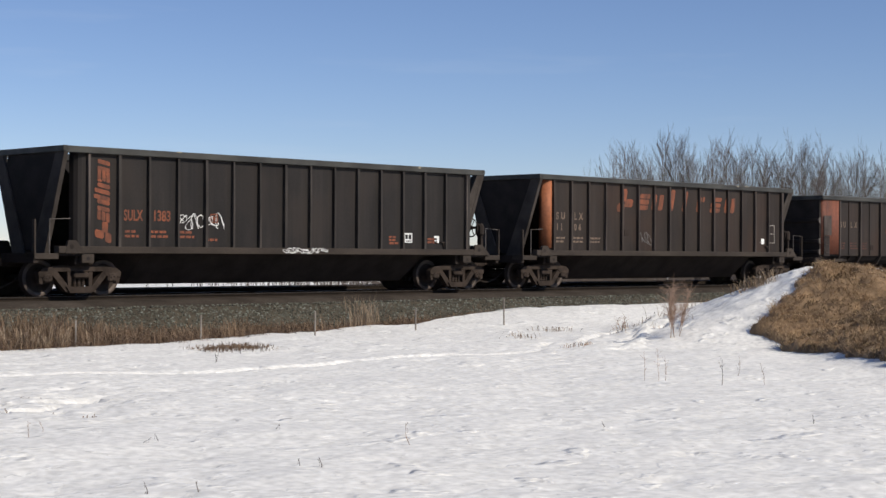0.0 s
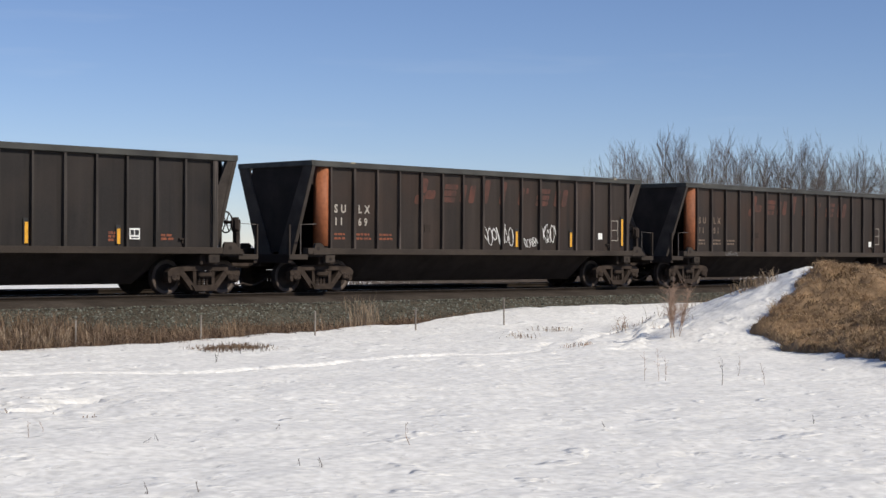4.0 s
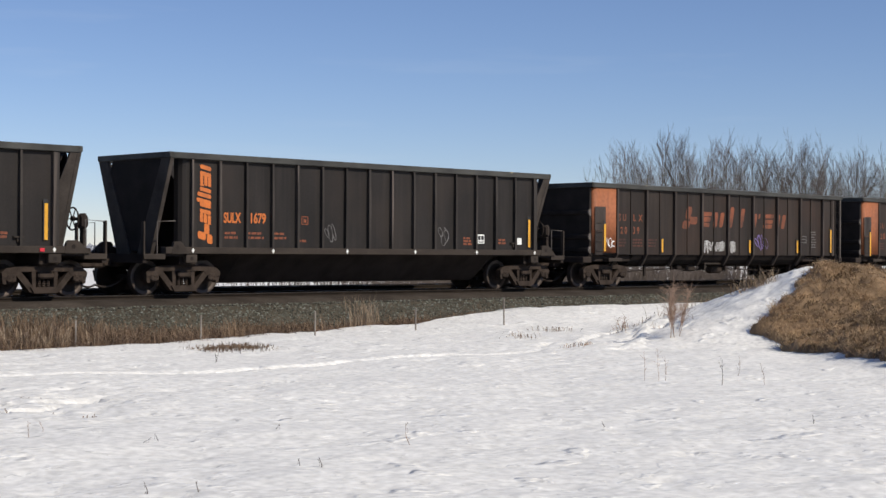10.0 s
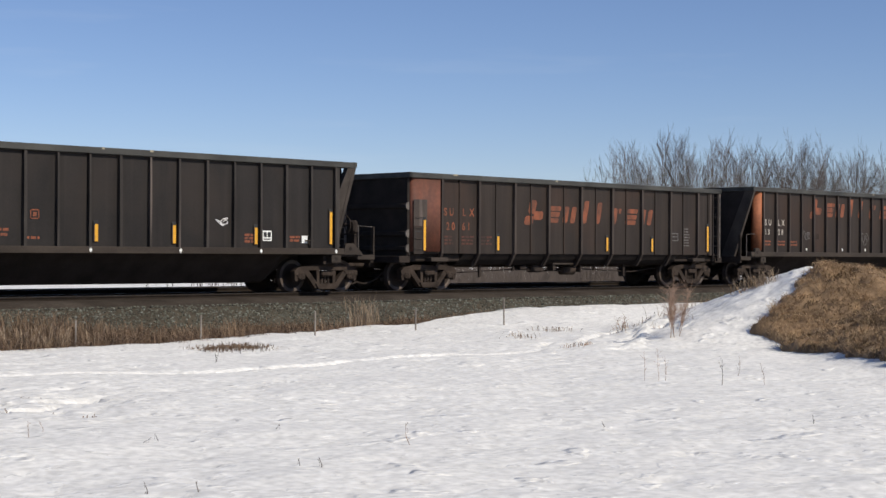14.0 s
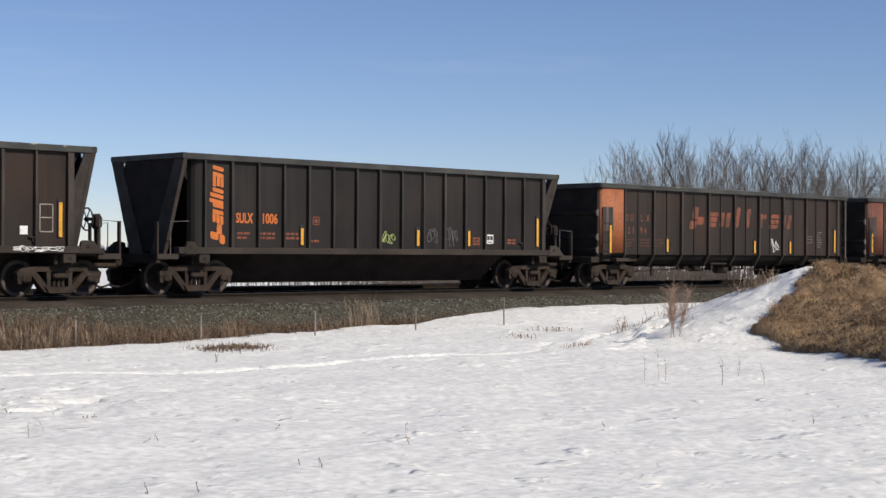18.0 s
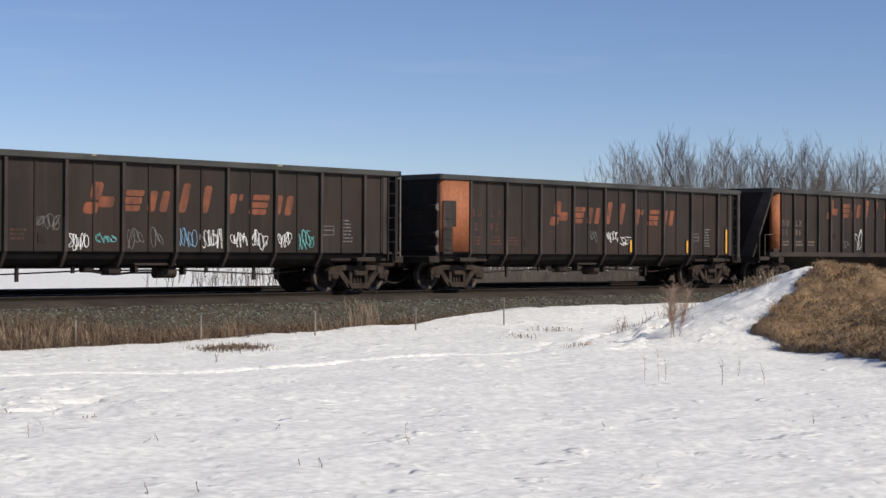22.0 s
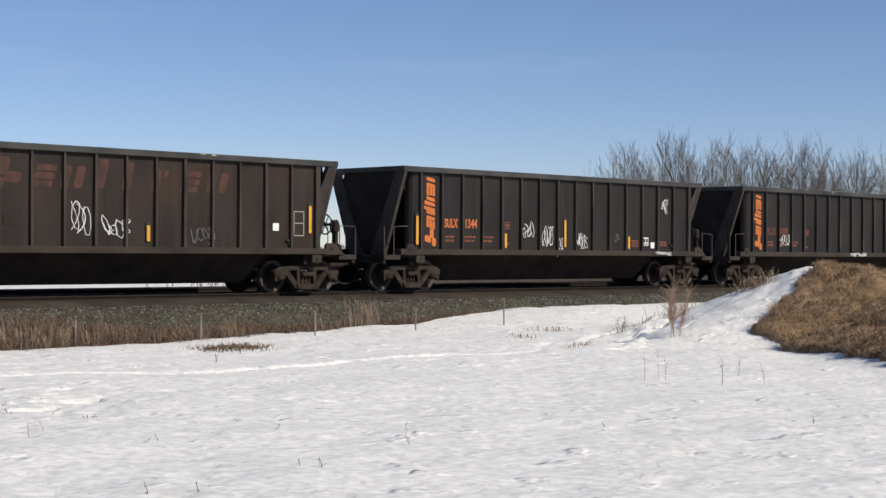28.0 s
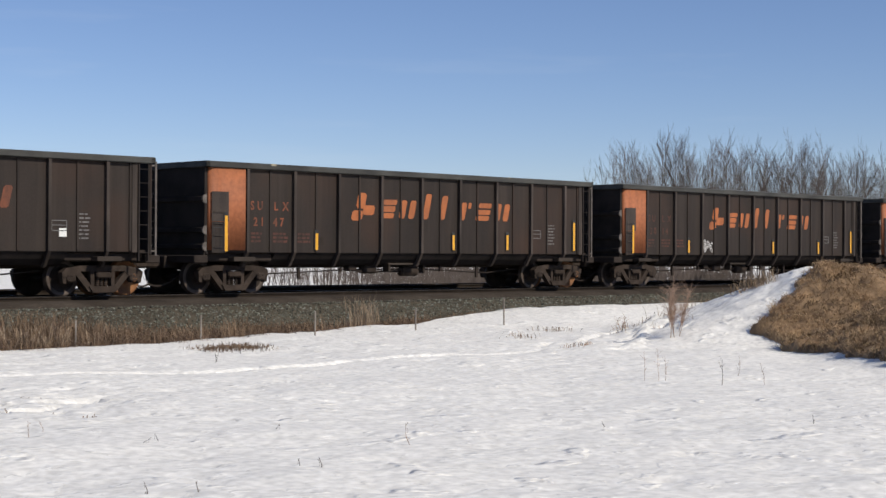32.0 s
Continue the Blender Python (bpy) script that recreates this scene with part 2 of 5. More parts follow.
# ---- mesh helpers ----
class Shape:
    """Vertices and faces gathered piece by piece into one mesh."""

    def __init__(self):
        self.v, self.f = [], []

    def box(self, x0, x1, y0, y1, z0, z1, c=0.0):
        """A box, its twelve edges cut by c."""
        if c <= 0:
            return self.loft([[(x, y0, z0), (x, y1, z0), (x, y1, z1), (x, y0, z1)] for x in (x0, x1)])
        def ring(x, k):
            a, b, d, e = y0 + k, y1 - k, z0 + k, z1 - k
            return [(x, a + c, d), (x, b - c, d), (x, b, d + c), (x, b, e - c), (x, b - c, e), (x, a + c, e), (x, a, e - c), (x, a, d + c)]
        return self.loft([ring(x0, c * 0.7), ring(x0 + c, 0), ring(x1 - c, 0), ring(x1, c * 0.7)])

    def loft(self, rings, closed=True):
        n, base = len(rings[0]), len(self.v)
        for r in rings:
            self.v += [tuple(p) for p in r]
        for i in range(len(rings) - 1):
            for j in range(n):
                a, b = base + i * n + j, base + i * n + (j + 1) % n
                self.f.append((a, b, b + n, a + n))
        if closed:
            self.f.append(tuple(base + j for j in range(n))[::-1])
            self.f.append(tuple(base + (len(rings) - 1) * n + j for j in range(n)))
        return self

    def prism(self, outline, y0, y1):
        """An outline in x and z, carried from y0 to y1."""
        return self.loft([[(x, y, z) for x, z in outline] for y in (y0, y1)])

    def slab(self, outline, x0, x1):
        """An outline in y and z, carried from x0 to x1."""
        return self.loft([[(x, y, z) for y, z in outline] for x in (x0, x1)])

    def tube(self, points, radii, n=6):
        rings = []
        pts = [Vector(p) for p in points]
        for i, p in enumerate(pts):
            way = (pts[min(i + 1, len(pts) - 1)] - pts[max(i - 1, 0)]).normalized()
            side = way.orthogonal().normalized()
            other = way.cross(side)
            r = radii[i] if isinstance(radii, (list, tuple)) else radii
            rings.append([p + r * (math.cos(2 * math.pi * k / n) * side + math.sin(2 * math.pi * k / n) * other) for k in range(n)])
        return self.loft(rings)

    def turned(self, profile, cx, cz, n=24):
        """A profile of (y, radius) turned about a cross axle at cx, cz."""
        return self.loft([[(cx + r * math.cos(2 * math.pi * k / n), y, cz + r * math.sin(2 * math.pi * k / n)) for k in range(n)] for y, r in profile])

    def mirror_y(self):
        n = len(self.v)
        self.v += [(x, -y, z) for x, y, z in self.v]
        self.f += [tuple(n + i for i in reversed(f)) for f in self.f]
        return self

    def mesh(self, name, mat, smooth=False):
        me = bpy.data.meshes.new(name)
        me.from_pydata(self.v, [], self.f)
        me.materials.append(mat)
        bm = bmesh.new()
        bm.from_mesh(me)
        bmesh.ops.recalc_face_normals(bm, faces=bm.faces)
        bm.to_mesh(me)
        bm.free()
        if smooth:
            for p in me.polygons:
                p.use_smooth = True
        return me


def part(name, shape, mat, parent, label="", smooth=False, at=(0, 0, 0)):
    data = shape.mesh(name, mat, smooth) if isinstance(shape, Shape) else shape
    ob = new(name, data)
    ob.parent = parent
    ob.location = at
    return tagged(ob, label=label)


# ---- ground ----
RIGHT = Vector((math.cos(YAW), -math.sin(YAW), 0))
AHEAD = Vector((math.sin(YAW), math.cos(YAW), 0))


def smooth(a, b, x):
    t = min(1.0, max(0.0, (x - a) / (b - a)))
    return t * t * (3 - 2 * t)


def fbm(x, y, s, octaves=3, off=0.0):
    return noise.fractal(Vector((x * s + off, y * s - off, off * 0.37)), 1.0, 2.0, octaves)


def field_axes(x, y):
    """Metres to the side and ahead of the tripod."""
    d = Vector((x - EYE[0], y - EYE[1], 0))
    return d.dot(RIGHT), d.dot(AHEAD)


def heap_foot(q):
    """How far to the side the brown foot of the heap lies."""
    return 6.85 - 0.5 * smooth(27.5, 29.5, q) - 0.32 * smooth(30.3, 31.4, q)


def heap_core(a, q):
    """The bank of earth that runs towards the eye."""
    return 1.25 * smooth(6.2, 10.6, a) * smooth(38.5, 34.5, q)


def heap(x, y):
    """Height of the earth heap and of the drift that runs up to its crest."""
    a, q = field_axes(x, y)
    if not (2 < a < 40 and 8 < q < 42):
        return 0.0
    lump = 1 + 0.06 * fbm(x, y, 0.8, 2, 14.0) + 0.05 * fbm(x, y, 2.8, 2, 4.4)
    rise = max(0.0, a - 3.7)
    climb = 0.38 * rise * rise / (rise + 0.35)
    crest = min(climb, 1.47 - 0.17 * (a - 7.9))
    ramp = crest * smooth(29.8, 33.4, q) * smooth(40.5, 35.0, q) * lump
    return max(heap_core(a, q), ramp)


def snow_edge(x):
    """The line at which snow gives way to the verge of the track bed."""
    return -7.9 + 2.2 * smooth(17, 26, x) + 1.3 * smooth(27, 33, x) + 0.5 * fbm(x, 3.0, 0.35)


def snow_z(x, y):
    z = -0.70 + 0.10 * smooth(-20, -34, y)
    if y < 2:
        z += heap(x, y)
        z += 0.30 * smooth(24, 34, x) * smooth(-9.5, -5.0, y)
        z -= 0.5 * smooth(snow_edge(x) - 0.25, snow_edge(x) + 0.5, y)
    else:
        z -= 0.15 - 0.25 * smooth(60, 400, y)
    if -60 < y < 0 and -20 < x < 90:
        cups = 1 - abs(fbm(x, y, 2.3, 1, 7.1))
        rough = max(0.15, 0.34 + 0.9 * fbm(x, y, 0.33, 2, 3.3))
        a, q = field_axes(x, y)
        z += 0.045 * fbm(x, y, 0.45, 2) + 0.014 * fbm(x, y, 1.3, 2, 2.2) + 0.016 * (cups * cups - 0.6) * rough
        # wind-cut hollows that lie across the field, and small melt pits
        z -= 0.09 * rough * max(0.0, fbm(a, 1.7 * q, 1.7, 2, 5.5) - 0.20) + 0.07 * max(0.0, fbm(a, 1.6 * q, 3.4, 1, 1.5) - 0.30)
        # a worn trail of old footprints, parallel to the fence
        line = -13.75 - 1.25 * smooth(11.8, 15.5, x) + 0.45 * smooth(15.8, 17.6, x) - 0.2 * smooth(18.5, 20.5, x) + 1.4 * smooth(21.4, 24.2, x) + 1.8 * smooth(24.0, 28.5, x) + 0.10 * fbm(x, 0, 0.9, 2, 5.0)
        k = math.exp(-((y - line) / 0.075) ** 2)
        z -= 0.052 * (1 + 0.9 * smooth(16, 13, x)) * k * (0.35 + 1.6 * abs(fbm(x, y, 1.6, 2, 9.0)))
        z += 0.020 * math.exp(-((y - line - 0.17) / 0.07) ** 2) * (0.4 + 1.2 * abs(fbm(x, 2.0, 2.1, 2, 3.0)))
        dent = math.exp(-((a + 4.6) / 0.9) ** 2 - ((q - 18.6) / 1.6) ** 2)
        z -= 0.26 * dent * max(0, fbm(x, y, 3.4, 3, 6.0))
        # trampled patch beside the heap
        t = math.exp(-((a - 4.6) / 1.0) ** 2 - ((q - 34.5) / 2.6) ** 2)
        z -= 0.30 * t * max(0, fbm(x, y, 2.6, 2, 4.0))
        # kicked-up steps that cross towards the drift
        if 28.5 < q < 38.5 and 2.8 < a < 5.6:
            way = (q - 29.5) / 8.0
            off = a - (3.4 + 1.5 * way)
            stride = math.sin(9.0 * q)
            z += math.exp(-((off - 0.14 * stride) / 0.17) ** 2) * (0.12 * stride + 0.07 * fbm(x, y, 4.0, 2, 6.1)) * smooth(-0.05, 0.1, way) * smooth(1.05, 0.9, way)
    return z


def grid_sheet(name, xs, ys, height, mat):
    me = bpy.data.meshes.new(name)
    verts = [(x, y, height(x, y)) for y in ys for x in xs]
    w = len(xs)
    faces = [(j * w + i, j * w + i + 1, (j + 1) * w + i + 1, (j + 1) * w + i) for j in range(len(ys) - 1) for i in range(w - 1)]
    me.from_pydata(verts, [], faces)
    me.materials.append(mat)
    for p in me.polygons:
        p.use_smooth = True
    return new(name, me)


def steps(*spans):
    """Coordinates along an axis: spans of (from, to, step)."""
    out = []
    for a, b, s in spans:
        n = max(1, round((b - a) / s))
        out += [a + (b - a) * i / n for i in range(n)]
    return out + [spans[-1][1]]


ground = grid_sheet("ground", steps((-3000, -200, 400), (-200, -20, 20), (-20, 2, 1.0), (2, 36, 0.085), (36, 60, 0.4), (60, 200, 10), (200, 3000, 350)),
                    steps((-2500, -200, 300), (-200, -40, 20), (-40, -28, 0.5), (-28, -5, 0.08), (-5, 4, 0.4), (4, 60, 6), (60, 200, 15), (200, 3500, 300)), snow_z, SNOW)
tagged(ground, "open field under old crusted white snow", "snow field", kind="structure")


def verge_z(x, y):
    return -0.86 + 0.05 * fbm(x, y, 0.6, 3, 2.0) + 0.04 * smooth(-5.5, -3.6, y)


verge = grid_sheet("verge", steps((-60, 4, 8), (4, 60, 0.3), (60, 160, 10)), steps((-8.8, -3.2, 0.28)), verge_z, VERGE)
tagged(verge, "strip of bare brown soil with dead grass beside the ballast", "verge", kind="structure")

bed = Shape()
bed.slab([(-5.2, -1.1), (-3.75, -0.88), (-2.25, -0.27), (-1.6, -0.23), (1.6, -0.23), (2.25, -0.27), (3.75, -0.88), (5.2, -1.1)], -160, 260)
ballast = part("ballast_bed", bed, BALLAST, None)
tagged(ballast, "long bed of grey-green crushed stone ballast under the track", "ballast", kind="structure")
grime = Shape()
grime.slab([(-2.3, -0.292), (-1.75, -0.13), (-1.4, -0.10), (1.4, -0.10), (1.75, -0.13), (2.3, -0.292)], -160, 260)
tagged(part("track_bed", grime, TRACKBED, None), "grimy brown top of the ballast between the sleeper ends", "track bed", kind="structure")

# second track beyond the train, at the same level
bed2 = Shape()
bed2.slab([(2.0, -1.1), (2.4, -0.24), (3.0, -0.17), (6.5, -0.17), (7.1, -0.24), (8.6, -1.1)], -160, 260)
tagged(part("second_track_bed", bed2, TRACKBED, None), "dark grimy bed of a second track", "track bed", kind="structure")

# rails
rail_outline = [(-0.07, -0.172), (0.07, -0.172), (0.07, -0.16), (0.012, -0.14), (0.010, -0.045), (0.036, -0.035), (0.036, -0.006), (0.030, 0.0), (-0.030, 0.0), (-0.036, -0.006), (-0.036, -0.035), (-0.010, -0.045), (-0.012, -0.14), (-0.07, -0.16)]
for y0, top in ((-0.753, 0.0), (0.753, 0.0), (3.897, 0.03), (5.403, 0.03)):
    web = Shape()
    web.slab([(y0 + a, b - 0.004 + top) for a, b in rail_outline], -160, 260)
    rail = part("rail", web, RAIL, None)
    tagged(rail, "rusty brown steel rail with a polished head", "rail", "rails of the tracks", "structure")
    head = Shape()
    head.box(-160, 260, y0 - 0.028, y0 + 0.028, top - 0.003, top)
    part("rail_head", head, RAIL_TOP, rail, "shiny worn rail head")


# ---- rolling stock ----
WHEEL_R, AXLE, TRUCK_X, HALF = 0.44, 0.889, 6.46, 1.59


def wheelset_shape():
    s = Shape()
    for sg in (-1, 1):
        prof = [(0.66, 0.10), (0.66, 0.33), (0.655, 0.40), (0.665, 0.468), (0.69, 0.468), (0.70, 0.445), (0.79, 0.44), (0.80, 0.425), (0.80, 0.37), (0.775, 0.34), (0.765, 0.20), (0.785, 0.12), (0.83, 0.115), (0.83, 0.06)]
        s.turned([(sg * y, r) for y, r in prof], 0, 0, 28)
        s.turned([(sg * 0.83, 0.062), (sg * 1.14, 0.062)], 0, 0, 10)
        cap = [(1.13, 0.10), (1.21, 0.10), (1.215, 0.085), (1.215, 0.0001)]
        s.turned([(sg * y, r) for y, r in cap], 0, 0, 10)
        for k in range(3):
            a = 2 * math.pi * k / 3
            s.turned([(sg * 1.21, 0.018), (sg * 1.23, 0.018)], 0.05 * math.cos(a), 0.05 * math.sin(a), 6)
    s.turned([(-0.70, 0.08), (0.70, 0.08)], 0, 0, 12)
    return s


def side_frame_shape():
    """A cast truck side frame: top compression member, sloped tension members, columns and spring seat."""
    s = Shape()
    zc = WHEEL_R
    y0, y1 = -1.19, -1.00
    s.prism([(-1.12, zc + 0.02), (-1.14, zc + 0.14), (-1.02, zc + 0.24), (-0.62, zc + 0.30), (0.62, zc + 0.30), (1.02, zc + 0.24), (1.14, zc + 0.14), (1.12, zc + 0.02), (0.72, zc + 0.06), (0.62, zc + 0.16), (-0.62, zc + 0.16), (-0.72, zc + 0.06)], y0, y1)
    for sg in (-1, 1):
        s.prism([(sg * 0.79, zc + 0.11), (sg * 0.64, zc + 0.17), (sg * 0.29, zc - 0.22), (sg * 0.27, zc - 0.34), (sg * 0.40, zc - 0.32)], y0 + 0.012, y1 - 0.012)
        s.prism([(sg * 0.35, zc + 0.18), (sg * 0.24, zc + 0.18), (sg * 0.24, zc - 0.22), (sg * 0.33, zc - 0.22)], y0 + 0.02, y1 - 0.02)
        s.box(sg * 0.889 - 0.13, sg * 0.889 + 0.13, y0 - 0.03, y1, zc - 0.11, zc + 0.12, 0.045)
        s.prism([(sg * 0.98, zc + 0.02), (sg * 1.12, zc + 0.02), (sg * 1.10, zc - 0.12), (sg * 1.02, zc - 0.14)], y0 + 0.02, y1 - 0.02)
    s.prism([(-0.40, zc - 0.20), (0.40, zc - 0.20), (0.30, zc - 0.35), (-0.30, zc - 0.35)], y0 - 0.03, y1 + 0.02)
    return s


def spring_shape(y):
    s = Shape()
    rings = []
    for i in range(11):
        z = WHEEL_R - 0.20 + 0.024 * i
        r = 0.052 if i % 2 else 0.038
        rings.append([(r * math.cos(2 * math.pi * j / 8), y + r * math.sin(2 * math.pi * j / 8), z) for j in range(8)])
    return s.loft(rings)


WHEELSET = wheelset_shape().mesh("wheelset", WHEEL, True)
WHEELSET.materials.append(WHEEL_RIM)
for p in WHEELSET.polygons:
    if abs(p.center.y) > 0.775 and 0.33 < math.hypot(p.center.x, p.center.z) < 0.45:
        p.material_index = 1
RUSTY_WHEELSET = wheelset_shape().mesh("wheelset", RUST_WHEEL, True)
FRAME_NEAR = side_frame_shape().mesh("side_frame", TRUCK)
far_frame = side_frame_shape()
far_frame.v = [(x, -y, z) for x, y, z in far_frame.v]
FRAME_FAR = far_frame.mesh("side_frame", TRUCK)
SPRING_NEAR = spring_shape(-1.10).mesh("spring", TRUCK)
SPRING_FAR = spring_shape(1.10).mesh("spring", TRUCK)
bolster_s = Shape()
bolster_s.box(-0.21, 0.21, -1.25, 1.25, WHEEL_R - 0.01, WHEEL_R + 0.15, 0.035)
bolster_s.box(-0.17, 0.17, -0.4, 0.4, WHEEL_R + 0.17, WHEEL_R + 0.30, 0.02)
BOLSTER = bolster_s.mesh("bogie", TRUCK)


def bogies(car):
    for sg in (-1, 1):
        bogie = part("bogie", BOLSTER, TRUCK, car, at=(sg * TRUCK_X, 0, 0))
        part("side_frame", FRAME_NEAR, TRUCK, bogie)
        part("side_frame", FRAME_FAR, TRUCK, bogie)
        for k in (-0.12, 0.0, 0.12):
            part("spring", SPRING_NEAR, TRUCK, bogie, at=(k, 0, 0))
            part("spring", SPRING_FAR, TRUCK, bogie, at=(k, 0, 0))
        for k in (-1, 1):
            part("wheelset", WHEELSET, WHEEL, bogie, at=(k * AXLE, 0, WHEEL_R))


def couplers(car, reach):
    """Drawbars, knuckles and air hoses at both ends."""
    for sg in (-1, 1):
        s = Shape()
        s.box(min(sg * 7.0, sg * (reach - 0.25)), max(sg * 7.0, sg * (reach - 0.25)), -0.09, 0.09, 0.72, 0.90, 0.02)
        s.box(min(sg * (reach - 0.34), sg * (reach + 0.06)), max(sg * (reach - 0.34), sg * (reach + 0.06)), -0.17, 0.15, 0.66, 0.95, 0.05)
        part("coupler", s, TRUCK, car)
        h = Shape()
        pts = []
        for i in range(9):
            t = i / 8
            pts.append((sg * (7.55 + (reach - 7.52) * t), -0.42 + 0.2 * t, 0.62 - 0.42 * math.sin(math.pi * min(1, t * 0.62 + 0.05))))
        h.tube(pts, 0.026, 6)
        part("air_hose", h, UNDER, car)


def handbrake(car, x):
    """Spoked hand brake wheel with its gear box, on the end platform."""
    w = Shape()
    cy, cz, r = -0.84, 1.86, 0.27
    n = 20
    w.tube([(x, cy + r * math.cos(2 * math.pi * k / n), cz + r * math.sin(2 * math.pi * k / n)) for k in range(n + 1)], 0.022, 5)
    rim = part("brake_wheel", w, UNDER, car, "black spoked hand brake wheel")
    for k in range(6):
        a = math.pi * k / 3
        p = Shape()
        p.tube([(x, cy, cz), (x, cy + r * math.cos(a), cz + r * math.sin(a))], 0.014, 4)
        part("spoke", p, UNDER, rim)
    hub = Shape()
    hub.tube([(x - 0.03, cy, cz), (x + 0.05, cy, cz)], 0.06, 8)
    part("hub", hub, UNDER, rim)
    g = Shape()
    g.box(x + 0.04, x + 0.22, cy - 0.38, cy - 0.10, cz - 0.26, cz + 0.13, 0.06)
    g.tube([(x + 0.1, cy, cz), (x + 0.1, cy - 0.2, cz)], 0.04, 6)
    g.box(x + 0.09, x + 0.19, cy - 0.33, cy - 0.17, 1.0, cz - 0.24, 0.01)
    g.box(x + 0.02, x + 0.26, cy - 0.42, cy - 0.06, 1.0, 1.16, 0.02)
    part("brake_gear", g, UNDER, car)


def hopper_car(body, rib, label):
    """Open hopper: ribbed sides, V-shaped ends over open platforms, deep belly between the bogies."""
    car = new("hopper_car")
    for sg, nm in ((-1, "side_panel"), (1, "side_panel")):
        s = Shape()
        # flat side that bends inwards at one end
        face = [(-6.50, 1.485), (6.54, 1.485), (6.63, 1.476), (6.71, 1.438), (6.775, 1.35), (6.81, 1.22)]
        rim = face + [(6.77, 1.22), (6.735, 1.33), (6.68, 1.402), (6.61, 1.437), (6.54, 1.445), (-6.50, 1.445)]
        s.loft([[(sg * x, sg * y, z) for x, y in rim] for z in (1.19, 3.42)])
        part(nm, s, body, car)
        t = Shape()
        t.box(-7.14, 7.14, *sorted((sg * 1.40, sg * 1.60)), 3.40, 3.56, 0.015)
        part("top_chord", t, CHORD, car, "scuffed grey top edge")
        b = Shape()
        b.box(-7.30, 7.30, *sorted((sg * 1.36, sg * 1.59)), 1.03, 1.20, 0.012)
        part("side_sill", b, SILL, car, "dusty brown side sill")
    for i in range(16):
        x = -6.48 + 0.862 * i
        wide = 0.050 if i % 3 == 1 else 0.036
        for sg in (-1, 1):
            r = Shape()
            r.loft([[(x - wide * k, sg * 1.483, z), (x + wide * k, sg * 1.483, z), (x + wide * 0.8 * k, sg * y, z), (x - wide * 0.8 * k, sg * y, z)] for z, y, k in ((1.19, 1.585, 1.0), (2.4, 1.588, 1.0), (3.41, 1.575, 0.9))])
            part("rib", r, rib, car)
    # hold: inner slope sheets and floor
    hold = Shape()
    hold.slab([(-1.40, 1.19), (-1.32, 1.03), (-0.52, 0.30), (-0.42, 0.27), (0.42, 0.27), (0.52, 0.30), (1.32, 1.03), (1.40, 1.19)], -4.75, 4.75)
    low = ((-1.32, 1.18), (-1.32, 1.03), (-0.52, 0.30), (-0.42, 0.27), (0.42, 0.27), (0.52, 0.30), (1.32, 1.03), (1.32, 1.18))
    high = ((-1.32, 1.19), (-1.32, 1.03), (-0.52, 0.98), (-0.42, 0.97), (0.42, 0.97), (0.52, 0.98), (1.32, 1.03), (1.32, 1.19))
    for sg in (-1, 1):
        hold.loft([[(sg * 4.74, y, z) for y, z in low], [(sg * 5.75, y, z) for y, z in high]])
    part("belly", hold, UNDER, car, "black grimy belly between the bogies")
    floor = Shape()
    floor.box(-6.5, 6.5, -1.46, 1.46, 1.16, 1.24)
    floor.box(-7.9, 7.9, -0.28, 0.28, 0.70, 1.03, 0.02)
    part("centre_sill", floor, UNDER, car)
    for sg in (-1, 1):
        e = Shape()
        near, far = (-1.30, 1.00) if sg < 0 else (-1.00, 1.30)
        v = [(near, 3.44), (-1.15, 3.02), (-0.96, 2.5), (-0.40, 1.10), (0.40, 1.10), (0.96, 2.5), (1.15, 3.02), (far, 3.44)]
        e.slab(v, *sorted((sg * 7.08, sg * 7.13)))
        part("end_sheet", e, END_DARK, car, "dark V-shaped end sheet")
        # slope sheet from the end down into the hold
        sl = Shape()
        sl.loft([[(sg * 7.08, -0.99, 3.40), (sg * 7.08, 0.99, 3.40), (sg * 7.02, 0.99, 3.36), (sg * 7.02, -0.99, 3.36)],
                 [(sg * 5.6, -1.46, 1.26), (sg * 5.6, 1.46, 1.26), (sg * 5.54, 1.46, 1.22), (sg * 5.54, -1.46, 1.22)]])
        part("slope_sheet", sl, END_DARK, car)
        br = Shape()
        for q in (-1, 1):
            br.loft([[(sg * 7.06, q * 1.59, 3.42), (sg * 7.06, q * 1.20, 3.42), (sg * 7.17, q * 1.20, 3.42), (sg * 7.17, q * 1.59, 3.42)],
                     [(sg * 7.06, q * 0.74, 1.03), (sg * 7.06, q * 0.16, 1.03), (sg * 7.17, q * 0.16, 1.03), (sg * 7.17, q * 0.74, 1.03)]])
            if sg != q:
                # flange that closes the brace back to the corner post
                br.loft([[(sg * u, q * v, w) for u, v, w in ((top, 1.585, 3.42), (7.06, 1.585, 3.42), (7.06, 1.55, 3.42), (top, 1.55, 3.42))] for top in (6.88,)] +
                        [[(sg * 6.62, q * 1.32, 2.45), (sg * 7.06, q * 1.232, 2.45), (sg * 7.06, q * 1.20, 2.45), (sg * 6.62, q * 1.285, 2.45)],
                         [(sg * 6.60, q * 0.74, 1.03), (sg * 7.06, q * 0.74, 1.03), (sg * 7.06, q * 0.70, 1.03), (sg * 6.60, q * 0.70, 1.03)]])
        part("end_brace", br, BRACE, car, "diagonal end braces")
        tb = Shape()
        tb.box(*sorted((sg * 7.06, sg * 7.20)), -1.60, 1.60, 3.42, 3.565, 0.015)
        part("end_top_beam", tb, CHORD, car)
